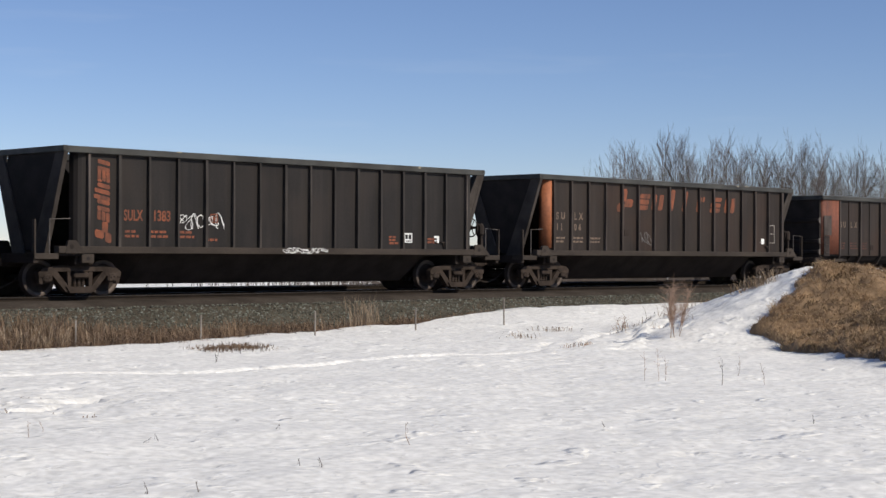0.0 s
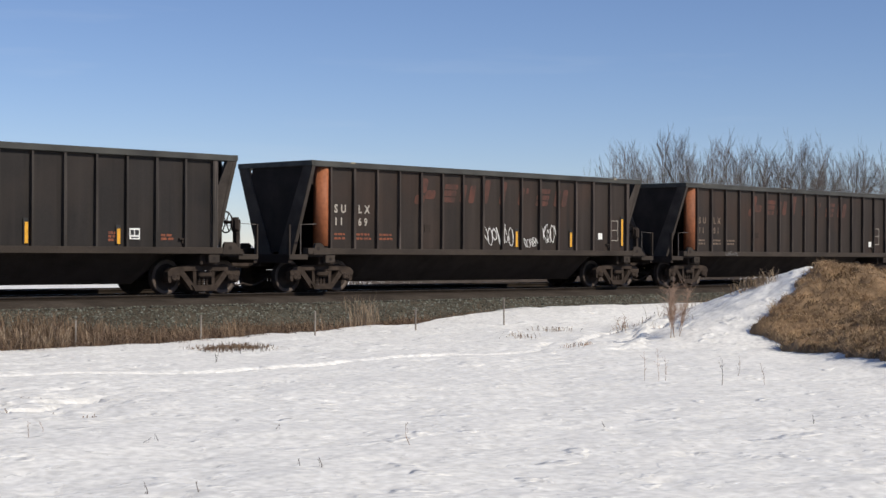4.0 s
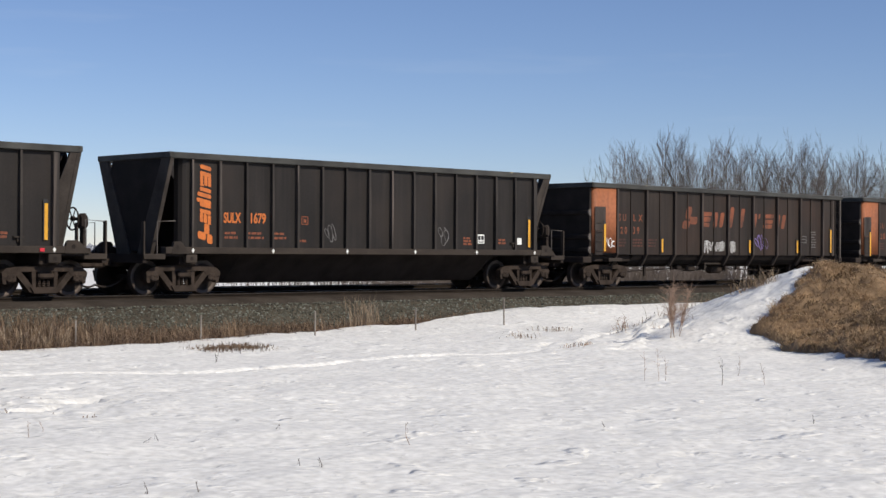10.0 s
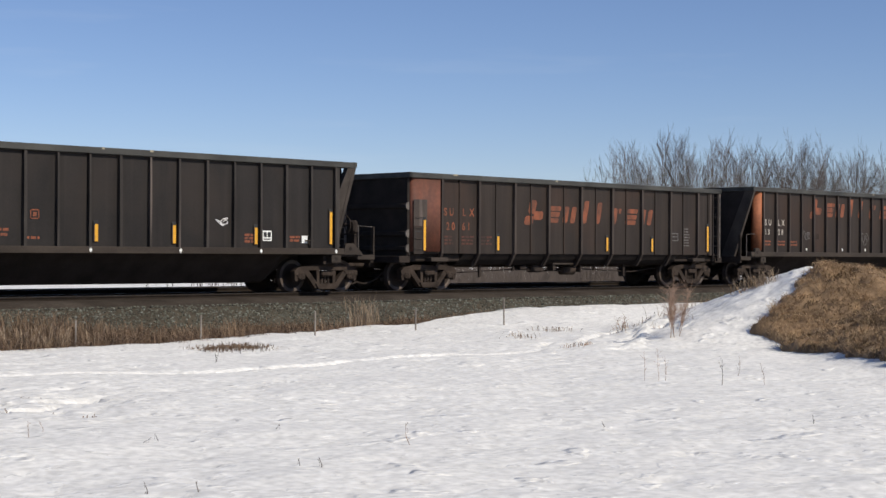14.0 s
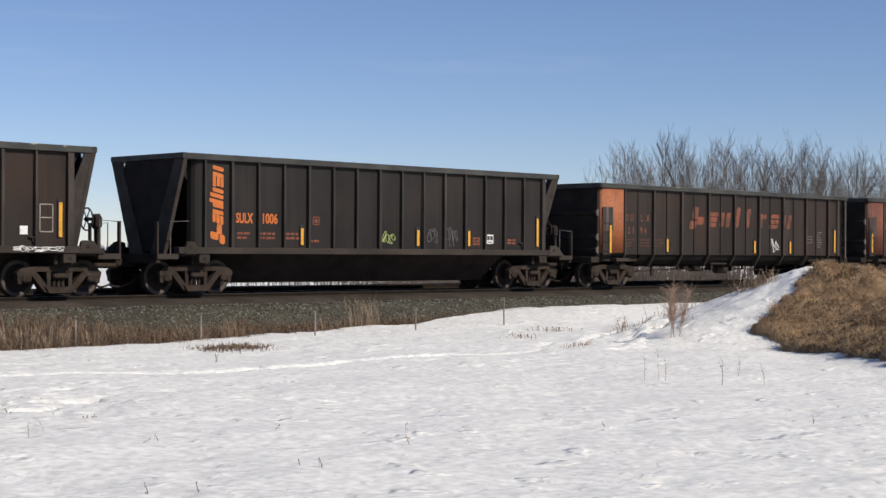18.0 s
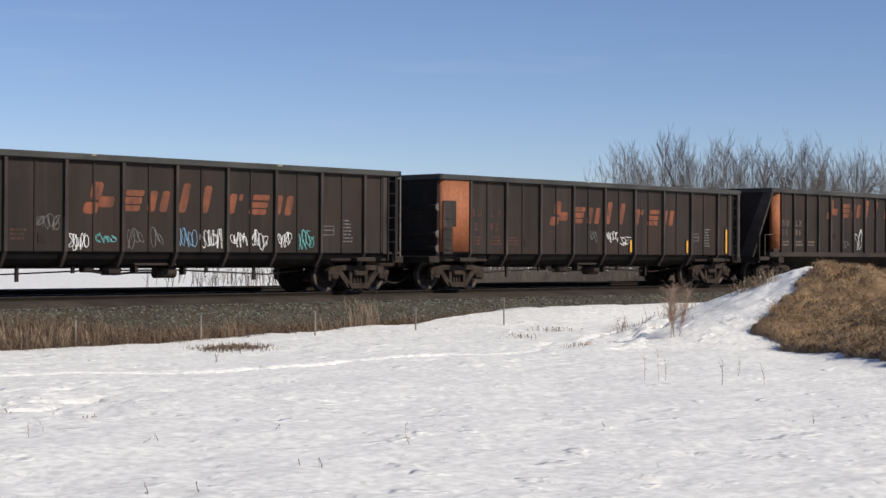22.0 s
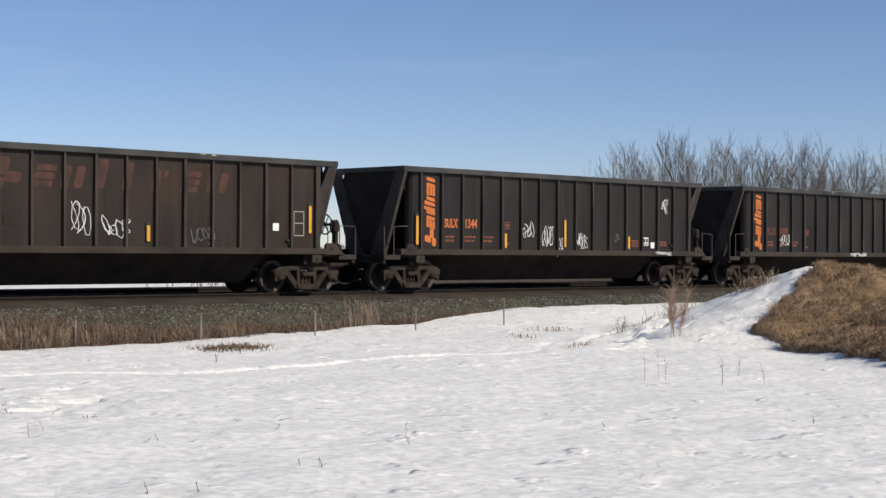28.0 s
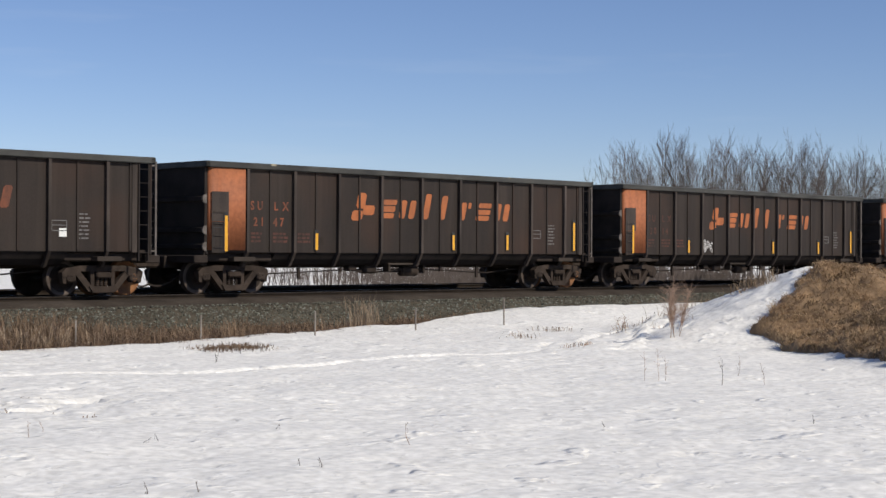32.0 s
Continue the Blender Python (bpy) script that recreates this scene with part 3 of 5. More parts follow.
        for q in (-1, 1):
            if sg != q:
                cp = Shape()
                cp.box(*sorted((sg * 6.46, sg * 6.60)), *sorted((q * 1.40, q * 1.56)), 1.19, 3.42, 0.012)
                part("corner_post", cp, rib, car, "worn corner post")
            pl = Shape()
            pl.box(*sorted((sg * 7.28, sg * 7.92)), *sorted((q * 1.10, q * 1.55)), 0.89, 1.03, 0.012)
            part("end_platform", pl, SILL, car)
            # push-pole gusset on the sill's end; a flat dark disc paints its shaded round hole
            gp = Shape()
            lean = [(6.72, 1.03), (7.42, 1.03), (7.40, 1.07), (7.12, 1.31), (7.06, 1.34), (6.84, 1.34), (6.78, 1.30)] if sg != q else [(6.60, 1.03), (7.12, 1.03), (7.13, 1.06), (7.06, 1.31), (7.02, 1.34), (6.86, 1.34), (6.80, 1.30)]
            gp.prism([(sg * u, w) for u, w in lean], *sorted((q * 1.52, q * 1.60)))
            gusset = part("push_pole_gusset", gp, SILL, car, "dusty gusset plate with a round hole")
            hole = Shape()
            hole.turned([(q * 1.598, 0.055), (q * 1.604, 0.055)], sg * 6.96, 1.19, 12)
            part("hole", hole, END_DARK, gusset, "flat dark disc, the shade of a round hole put into its colour")
            st = Shape()
            x = sg * 7.92
            st.box(*sorted((x, x - sg * 0.045)), *sorted((q * 1.42, q * 1.54)), 0.89, 1.82, 0.01)
            part("corner_stanchion", st, SILL, car)
            hr = Shape()
            if sg == q:
                hr.tube([(sg * 7.50, q * 1.50, 1.0), (sg * 7.50, q * 1.50, 1.83), (sg * 6.93, q * 1.46, 1.85)], 0.016, 5)
            else:
                hr.tube([(sg * 7.34, q * 1.50, 1.0), (sg * 7.34, q * 1.50, 1.83), (sg * 7.91, q * 1.48, 1.80)], 0.016, 5)
            part("handrail", hr, GRAB, car)
            jp = Shape()
            jp.box(*sorted((sg * 6.66, sg * 6.32)), *sorted((q * 1.40, q * 1.56)), 0.80, 1.03, 0.015)
            pad = part("jacking_pad", jp, SILL, car)
            # dark disc on the pad paints the shade inside its hole
            hole = Shape()
            hole.turned([(q * 1.558, 0.05), (q * 1.563, 0.05)], sg * 6.49, 0.91, 10)
            part("hole", hole, END_DARK, pad, "flat dark disc, the shade of a round hole put into its colour")
        dk = Shape()
        dk.box(*sorted((sg * 6.6, sg * 7.92)), -1.5, 1.5, 0.97, 1.03)
        dk.box(*sorted((sg * 7.80, sg * 7.92)), -1.5, 1.5, 0.80, 0.99, 0.01)
        part("end_deck", dk, UNDER, car)
        bd = Shape()
        bd.box(*sorted((sg * 6.20, sg * 6.72)), -1.36, 1.36, 0.74, 1.03, 0.03)
        part("body_bolster", bd, UNDER, car)
    for q in (-1, 1):
        sb = Shape()
        sb.box(*sorted((-q * 5.42, -q * 5.68)), *sorted((q * 1.485, q * 1.56)), 1.385, 1.415)
        sb.prism([(-q * 5.50, 1.385), (-q * 5.60, 1.385), (-q * 5.57, 1.28), (-q * 5.53, 1.28)], *sorted((q * 1.485, q * 1.53)))
        part("step_bracket", sb, SILL, car, "small steel bracket on the side")
    handbrake(car, 7.40)
    bogies(car)
    couplers(car, 8.42)
    return tagged(car, label, "railway hopper car", "cars of the train")


def gondola_car(label):
    """High-sided gondola: strong ribs with thin stakes between, flat ends, rounded tub floor."""
    car = new("gondola_car")
    for sg in (-1, 1):
        s = Shape()
        s.box(*sorted((sg * 7.45, -sg * 7.05)), *sorted((sg * 1.485, sg * 1.445)), 1.08, 3.24)
        part("side_panel", s, BROWN_STEEL, car)
        t = Shape()
        t.box(-7.68, 7.68, *sorted((sg * 1.40, sg * 1.61)), 3.23, 3.39, 0.02)
        part("top_chord", t, CHORD, car, "scuffed grey top edge")
    for i in range(9):
        x = -6.31 + 1.58 * i
        for sg in (-1, 1):
            r = Shape()
            r.loft([[(x - 0.048, sg * (y - 0.105), z), (x + 0.048, sg * (y - 0.105), z), (x + 0.042, sg * y, z), (x - 0.042, sg * y, z)] for z, y in ((0.70, 1.34), (0.86, 1.45), (1.08, 1.58), (3.24, 1.585))])
            part("rib", r, RIB_BROWN, car)
    for i in range(9):
        x = -5.52 + 1.58 * i
        if x > 7.0:
            x = 7.01
        for sg in (-1, 1):
            r = Shape()
            r.box(x - 0.03, x + 0.03, *sorted((sg * 1.484, sg * 1.515)), 1.10, 3.23)
            part("stake", r, BROWN_STEEL, car)
    tub = Shape()
    tub.slab([(-1.46, 1.085), (-1.30, 0.90), (-1.12, 0.76), (-0.9, 0.72), (0.9, 0.72), (1.12, 0.76), (1.30, 0.90), (1.46, 1.085), (1.38, 1.085), (1.1, 0.86), (-1.1, 0.86), (-1.38, 1.085)], -5.3, 5.3)
    part("tub_floor", tub, END_DARK, car, "dark rounded tub floor")
    fl = Shape()
    fl.box(-7.5, 7.5, -1.46, 1.46, 1.06, 1.12)
    fl.box(-8.0, 8.0, -0.28, 0.28, 0.66, 0.98, 0.02)
    part("centre_sill", fl, UNDER, car)
    for sg in (-1, 1):
        e = Shape()
        e.slab([(-1.40, 1.0), (-1.43, 1.3), (-1.43, 3.24), (1.43, 3.24), (1.43, 1.3), (1.40, 1.0)], *sorted((sg * 7.54, sg * 7.60)))
        part("end_wall", e, END_DARK, car, "black end wall")
        eb = Shape()
        eb.box(*sorted((sg * 7.54, sg * 7.68)), -1.61, 1.61, 3.23, 3.392, 0.02)
        part("end_top_beam", eb, CHORD, car)
        for z in (1.22, 1.64, 2.43):
            k = Shape()
            k.box(*sorted((sg * 7.59, sg * 7.67)), -1.41, 1.41, z - 0.07, z + 0.07, 0.03)
            rib = part("end_rib", k, END_DARK, car)
            # half-disc rib ends in a paler colour, to look sunlit
            for q in (-1, 1):
                c = Shape()
                c.prism([(sg * (7.55 + 0.13 * math.cos(radians(u))), z + 0.12 * math.sin(radians(u))) for u in range(-90, 91, 30)], *sorted((q * 1.415, q * 1.455)))
                part("rib_cap", c, GRAB, rib, "end of the rib, its sunlit look put into a pale colour")
        for q in (-1, 1):
            cp = Shape()
            if sg == q:
                cp.box(*sorted((sg * 7.47, sg * 7.56)), *sorted((q * 1.34, q * 1.44)), 1.0, 3.24, 0.03)
            else:
                cp.box(*sorted((sg * 7.54, sg * 7.61)), *sorted((q * 1.44, q * 1.55)), 1.0, 3.24, 0.02)
            part("corner_post", cp, BROWN_STEEL, car)
            lx = sg * 7.80
            ld = Shape()
            y0, y1 = q * 0.98, q * 1.42
            if (sg < 0) == (q > 0):
                for y in (y0, y1):
                    ld.box(lx - 0.025, lx + 0.025, y - 0.025, y + 0.025, 0.95, 3.30)
                for j in range(7):
                    z = 1.15 + 0.34 * j
                    ld.tube([(lx, y0, z), (lx, y1, z)], 0.014, 5)
                for z in (1.1, 3.2):
                    ld.box(*sorted((sg * 7.58, sg * 7.80)), y0 - 0.02, y0 + 0.02, z - 0.02, z + 0.02)
                    ld.box(*sorted((sg * 7.58, sg * 7.80)), y1 - 0.02, y1 + 0.02, z - 0.02, z + 0.02)
                part("end_ladder", ld, GRAB, car, "steel end ladder")
            bs = Shape()
            bs.box(*sorted((sg * 6.05, sg * 6.75)), *sorted((q * 1.30, q * 1.56)), 0.84, 0.96, 0.015)
            part("bolster_pad", bs, SILL, car)
        es = Shape()
        es.box(*sorted((sg * 7.5, sg * 7.92)), -1.45, 1.45, 0.80, 1.0, 0.02)
        part("end_sill", es, UNDER, car)
        bd = Shape()
        bd.box(*sorted((sg * 5.3, sg * 7.5)), -1.30, 1.30, 0.84, 1.06, 0.03)
        part("body_bolster", bd, UNDER, car)
    # side ladders stand in the open corner bays
    for sg in (-1, 1):
        sd = Shape()
        for x in (7.22, 7.50):
            sd.box(sg * x - 0.02, sg * x + 0.02, *sorted((sg * -1.50, sg * -1.57)), 0.85, 3.24)
        for j in range(7):
            z = 1.05 + 0.34 * j
            sd.tube([(sg * 7.22, sg * -1.55, z), (sg * 7.50, sg * -1.55, z)], 0.012, 5)
        if sg > 0:
            part("side_ladder", sd, END_DARK, car, "steel ladder in the corner bay")
            lp = Shape()
            lp.box(7.04, 7.20, -1.54, -1.42, 1.05, 3.24, 0.015)
            part("ladder_post", lp, RIB_BROWN, car)
    # underside: air reservoir, brake pipes and hangers
    tank = Shape()
    tank.tube([(-0.22, -0.85, 0.56), (-0.17, -0.85, 0.56), (0.42, -0.85, 0.56), (0.47, -0.85, 0.56)], [0.07, 0.145, 0.145, 0.07], 12)
    part("air_reservoir", tank, TRUCK, car, "grimy brown air reservoir")
    shelf = Shape()
    shelf.box(-1.05, 0.20, -1.28, -1.12, 0.74, 0.80, 0.01)
    shelf.box(-1.00, -0.92, -1.24, -1.0, 0.56, 0.75)
    part("pipe_shelf", shelf, SILL, car, "flat dusty bracket under the tub")
    gear = Shape()
    gear.box(-2.30, -2.02, -1.02, -0.75, 0.57, 0.74, 0.03)
    gear.box(-1.72, -1.22, -1.00, -0.72, 0.50, 0.74, 0.05)
    gear.tube([(-2.1, -0.9, 0.60), (-1.4, -0.9, 0.52), (-0.9, -0.9, 0.56), (-0.2, -0.86, 0.56)], 0.03, 6)
    gear.box(0.62, 0.70, -1.0, -0.8, 0.50, 0.74, 0.01)
    part("brake_rigging", gear, UNDER, car, "black brake valve and rods")
    pipe = Shape()
    pipe.tube([(-5.4, -0.9, 0.50), (-2.0, -0.9, 0.62), (0.5, -0.9, 0.62), (3.4, -0.9, 0.50), (5.2, -0.6, 0.62)], 0.02, 5)
    part("brake_pipe", pipe, UNDER, car)
    for x in (-4.1, -2.6, 1.35, 2.9):
        hang = Shape()
        hang.box(x - 0.04, x + 0.04, -1.0, -0.94, 0.36 if x in (-4.1, 2.9) else 0.55, 0.8)
        part("hanger", hang, UNDER, car)
    bogies(car)
    couplers(car, 8.42)
    return tagged(car, label, "railway gondola", "cars of the train")


# ---- markings ----
MARK_Y = -1.4855


def plate(name, spots, mat, car, label="", y=MARK_Y, thick=0.006):
    """Thin painted or taped patches on the side that faces the field."""
    s = Shape()
    for x0, x1, z0, z1 in spots:
        s.box(x0, x1, y - thick, y, z0, z1)
    return part(name, s, mat, car, label)


def slant_bars(figures, mat, car, label, slant=0.22, y=MARK_Y, upright=False, place=(0, 0)):
    """An emblem whose figures are slanted plain bars (x0, x1, z0, z1); upright turns the row a quarter, to read upwards."""
    whole = None
    for bars in figures:
        s = Shape()
        for i, (x0, x1, z0, z1) in enumerate(bars):
            c = 0.22 * min(x1 - x0, z1 - z0)
            pts = [(x0 + c, z0), (x1 - c, z0), (x1, z0 + c), (x1, z1 - c), (x1 - c, z1), (x0 + c, z1), (x0, z1 - c), (x0, z0 + c)]
            pts = [(a + slant * b, b) for a, b in pts]
            if upright:
                pts = [(-b, a) for a, b in pts]
            pts = [(a + place[0], b + place[1]) for a, b in pts]
            s.prism(pts, y - 0.006 - 0.0006 * i, y)
        if whole is None:
            whole = part("emblem", s, mat, car, label)
        else:
            part("emblem_figure", s, mat, whole)
    return whole


def emblem_bars(starts, h, tall, w, leaf):
    """A trefoil of short bars, then seven figures made of plain bars."""
    c = starts[0]
    s, u, l, t, r, a, n = starts[1:]
    k = w * 0.34
    out = [[(c + leaf * x0, c + leaf * x1, leaf * z0, leaf * z1) for x0, x1, z0, z1 in bars] for bars in
           (((-0.18, 0.36, -0.12, 0.26),), ((0.34, 0.92, 0.10, 0.46),), ((-0.04, 0.40, 0.34, 0.92),))]
    out.append([(s, s + w * 0.78, 0, h * 0.28), (s + w * 0.04, s + w * 0.80, h * 0.34, h * 0.66), (s + w * 0.06, s + w * 0.84, h * 0.72, h)])
    out.append([(u, u + k, 0, h), (u + w * 0.54, u + w * 0.54 + k, 0, h)])
    out.append([(l, l + k, 0, tall)])
    out.append([(t, t + k, 0, tall * 0.95)])
    out.append([(r, r + k, 0, h), (r + k * 1.3, r + w * 0.62, h * 0.66, h)])
    out.append([(a, a + w * 0.84, 0, h * 0.28), (a, a + w * 0.86, h * 0.34, h * 0.62), (a + w * 0.08, a + w * 0.88, h * 0.72, h)])
    out.append([(n, n + k, 0, h), (n + w * 0.54, n + w * 0.54 + k, 0, h)])
    return out


HOPPER_EMBLEM = emblem_bars((-3.12, -2.16, -1.42, -0.44, 0.30, 1.14, 1.96, 2.82), 0.53, 0.72, 0.70, 0.72)
GONDOLA_EMBLEM = emblem_bars((-2.52, -1.60, -0.86, 0.08, 0.76, 1.60, 2.30, 3.12), 0.52, 0.73, 0.68, 0.74)
UPRIGHT_EMBLEM = emblem_bars((0.02, 0.42, 0.67, 0.93, 1.08, 1.22, 1.38, 1.62), 0.34, 0.44, 0.30, 0.44)
TEXTS = {}


def lettering(text, size, stretch, mat, car, x, z, name="reporting_mark", label="", gap=1.0):
    """Stencilled characters in the built-in font, standing on the side."""
    key = (text, size, stretch, mat.name, gap)
    if key not in TEXTS:
        cu = bpy.data.curves.new("stencil", "FONT")
        cu.body, cu.size, cu.extrude, cu.offset, cu.space_character, cu.resolution_u = text, size, 0.003, 0.008 * size / 0.3, gap, 3
        tmp = bpy.data.objects.new("stencil", cu)
        scene.collection.objects.link(tmp)
        me = bpy.data.meshes.new_from_object(tmp)
        bpy.data.objects.remove(tmp)
        me.transform(Matrix.Rotation(radians(90), 4, "X") @ Matrix.Diagonal((stretch, 1, 1, 1)))
        me.materials.clear()
        me.materials.append(mat)
        TEXTS[key] = me
    return part(name, TEXTS[key], mat, car, label, at=(x, MARK_Y - 0.003, z))


def scribble(car, x, z, w, h, mat, seed, letters=5, weight=0.010, face=MARK_Y):
    """An unreadable spray tag: overlapping loops and strokes."""
    rng = random.Random(seed)
    s = Shape()
    step = w / letters
    for i in range(letters + 1):
        cx, cz = x + step * (i * letters / (letters + 1) + 0.4), z + h * rng.uniform(0.35, 0.65)
        pts, n, ph = [], 13, rng.uniform(0, 6.28)
        fx, fz, turn, tall = rng.choice((1, 1.5, 2)), rng.choice((1, 2, 1.5)), rng.uniform(0, 3), rng.uniform(0.25, 0.55)
        for k in range(n):
            t = 2 * math.pi * k / (n - 1)
            pts.append((cx + step * 0.5 * math.sin(fx * t + ph) + rng.uniform(-0.05, 0.05) * step, cz + h * tall * math.cos(fz * t + turn + ph)))
        for j, ((ax, az), (bx, bz)) in enumerate(zip(pts, pts[1:])):
            d = Vector((bx - ax, bz - az))
            if d.length < 1e-4:
                continue
            side = Vector((-d.y, d.x)).normalized() * weight * rng.uniform(0.45, 1.0)
            y = face - 0.004 - 0.0002 * ((i * 13 + j) % 17)
            s.loft([[(ax + side.x, v, az + side.y), (bx + side.x, v, bz + side.y), (bx - side.x, v, bz - side.y), (ax - side.x, v, az - side.y)] for v in (y, y + 0.004)])
    return tagged(part("spray_tag", s, mat, car, mat.name.replace("_", " ") + " tag"), kind="stuff")


def stencil_rows(car, columns, z, mat, rows=2, pitch=0.115, h=0.06, seed=1):
    """Rows of small capacity stencils too worn to read, as bars of their size."""
    rng = random.Random(seed)
    spots = []
    for x, w in columns:
        for r in range(rows):
            a, end = x, x + w * rng.uniform(0.85, 1.0)
            while a < end - 0.05:
                b = min(end, a + rng.uniform(0.08, 0.2))
                spots.append((a, b, z - r * pitch - h, z - r * pitch))
                a = b + 0.035
    return tagged(plate("small_stencil", spots, mat, car, "rows of small worn stencilling"), kind="stuff")


def placards(car, x, z):
    """White reporting placard with dark boxes and a separate white card."""
    plate("placard", [(x, x + 0.30, z, z + 0.27)], WHITE, car, "white placard with dark boxes")
    plate("placard_boxes", [(x + 0.03, x + 0.13, z + 0.10, z + 0.23), (x + 0.16, x + 0.27, z + 0.10, z + 0.23), (x + 0.04, x + 0.26, z + 0.03, z + 0.06)], INK, car, y=MARK_Y - 0.006, thick=0.003)


def boxes_outline(car, x, z, w, h, mat):
    """Empty chalked frame for notes, in two fields."""
    t = 0.022
    plate("note_frame", [(x, x + w, z, z + t), (x, x + w, z + h - t, z + h), (x, x + w, z + h * 0.5, z + h * 0.5 + t), (x, x + t, z, z + h), (x + w - t, x + w, z, z + h)], mat, car, "chalky frame for notes")


def dress(car, kind, number, emblem, mark, stripes=(), card=None, tags=(), reds=(), end=None, diamonds=False, wide=False, note=0, sill=(), grey_sill=(), rusty=False, seed=1):
    """Number, emblem and small marks of one car. kind: 'u' upright emblem, 'p' painted corner, 'g' gondola."""
    faint = ORANGE_FAINT if kind == "g" and mark is not ORANGE else mark if mark in (LETTER_FAINT, ORANGE_FAINT) else LABEL_ORANGE
    if kind == "u":
        slant_bars(UPRIGHT_EMBLEM, emblem, car, "upright orange emblem of plain bars", 0.2, upright=True, place=(-5.86, 1.34))
        lettering("SULX", 0.36, 0.64, mark, car, -5.455, 1.84)
        lettering(number, 0.36, 0.76, mark, car, -4.62, 1.84, "car_number")
        stencil_rows(car, ((-5.42, 0.42), (-4.70, 0.58), (-3.82, 0.50)), 1.60, faint, seed=seed)
        stencil_rows(car, ((-3.05, 0.46),), 1.42, faint, 1, seed=seed)
        plate("small_stencil", [(-2.86, -2.62, 2.02, 2.05), (-2.86, -2.62, 1.82, 1.85), (-2.86, -2.83, 1.82, 2.05), (-2.65, -2.62, 1.82, 2.05), (-2.79, -2.69, 1.88, 1.98)], faint, car, "small square stencil")
        stencil_rows(car, ((3.38, 0.36),), 1.56, faint, 3, 0.085, seed=seed + 1)
        stencil_rows(car, ((4.90, 0.42),), 1.52, faint, 2, 0.09, seed=seed + 2)
        placards(car, 3.98, 1.38)
    elif kind == "p":
        slant_bars(HOPPER_EMBLEM, emblem, car, "worn orange emblem of plain bars", 0.24, place=(0, 2.57))
        s = Shape()
        bend = [(-6.845, -1.24), (-6.82, -1.36), (-6.765, -1.456), (-6.69, -1.512), (-6.625, -1.530), (-6.56, -1.527), (-6.525, -1.50), (-6.525, -1.487), (-6.63, -1.478), (-6.71, -1.440), (-6.775, -1.352)]
        s.loft([[(x, y, z) for x, y in bend] for z in (1.26, 3.40)])
        part("painted_corner", s, end or ORANGE_END, car, "bleached orange corner panel", smooth=True)
        if wide:
            lettering("SULX", 0.30, 0.84, mark, car, -6.31, 2.02)
            lettering(number, 0.30, 0.84, mark, car, -5.48, 2.02, "car_number")
        else:
            for t, x in zip("SULX", (-6.30, -6.06, -5.42, -5.18)):
                lettering(t, 0.31, 0.86, mark, car, x, 2.18)
            for t, x in zip(number, (-6.30, -6.10, -5.42, -5.20)):
                lettering(t, 0.29, 0.86, mark, car, x, 1.84, "car_number")
        stencil_rows(car, ((-6.30, 0.42), (-5.48, 0.56), (-4.62, 0.52)), 1.62, faint, seed=seed)
        plate("latch_plate", [(-2.86, -2.62, 1.70, 1.90)], UNDER, car, "dark latch plate", thick=0.02)
    else:
        slant_bars(GONDOLA_EMBLEM, emblem, car, "worn orange emblem of plain bars", 0.24, place=(0, 2.06))
        s = Shape()
        wrap = [(-6.385, -1.5565), (-6.40, -1.5565), (-7.15, -1.5565), (-7.162, -1.5525), (-7.174, -1.5565), (-7.35, -1.554), (-7.45, -1.535), (-7.51, -1.48), (-7.53, -1.41), (-7.50, -1.41), (-7.48, -1.50), (-6.385, -1.535)]
        s.loft([[(x, y, z) for x, y in wrap] for z in (1.13, 3.25)])
        part("painted_panel", s, end or ORANGE_END, car, "bleached orange end panel round the corner", smooth=True)
        plate("bare_patch", [(-7.47, -6.93, 1.86, 2.62)], RIB_BROWN, car, "bare grey patch over the paint", y=-1.5565, thick=0.006)
        door = plate("bare_patch", [(-7.47, -7.08, 1.06, 1.85)], BROWN_STEEL, car, "bare door plate below the patch", y=-1.5565, thick=0.010)
        plate("door_seam", [(-7.41, -7.14, 1.70, 1.715), (-7.41, -7.395, 1.14, 1.70), (-7.155, -7.14, 1.14, 1.70)], INK, door, y=-1.5664, thick=0.002)
        for t, x in zip("SULX", (-6.20, -5.98, -5.42, -5.12)):
            lettering(t, 0.31, 0.86, mark, car, x + 0.03, 2.19)
        for t, x in zip(number, (-6.10, -5.88, -5.44, -5.22)):
            lettering(t, 0.31, 0.86, mark, car, x + 0.03, 1.77, "car_number")
        stencil_rows(car, ((-6.15, 0.40), (-5.42, 0.55), (-4.58, 0.48)), 1.60, faint, 3, 0.10, seed=seed)
        plate("latch_plate", [(-3.86, -3.66, 1.30, 1.50)], UNDER, car, "dark latch plate", thick=0.02)
        boxes_outline(car, 4.84, 1.55, 0.42, 0.26, SPRAY_GREY)
        stencil_rows(car, ((5.52, 0.42),), 1.98, SPRAY_GREY, 7, 0.095, 0.035, seed=seed)
        grab = Shape()
        for z in (1.2, 1.5, 1.8, 2.1):
            grab.tube([(-7.42, -1.54, z), (-7.42, -1.60, z), (-7.14, -1.60, z), (-7.14, -1.54, z)], 0.009, 5)
        part("grab_irons", grab, RIB_BROWN, car)
    first, gap = (-6.31, 1.58) if kind == "g" else (-6.48, 0.862)
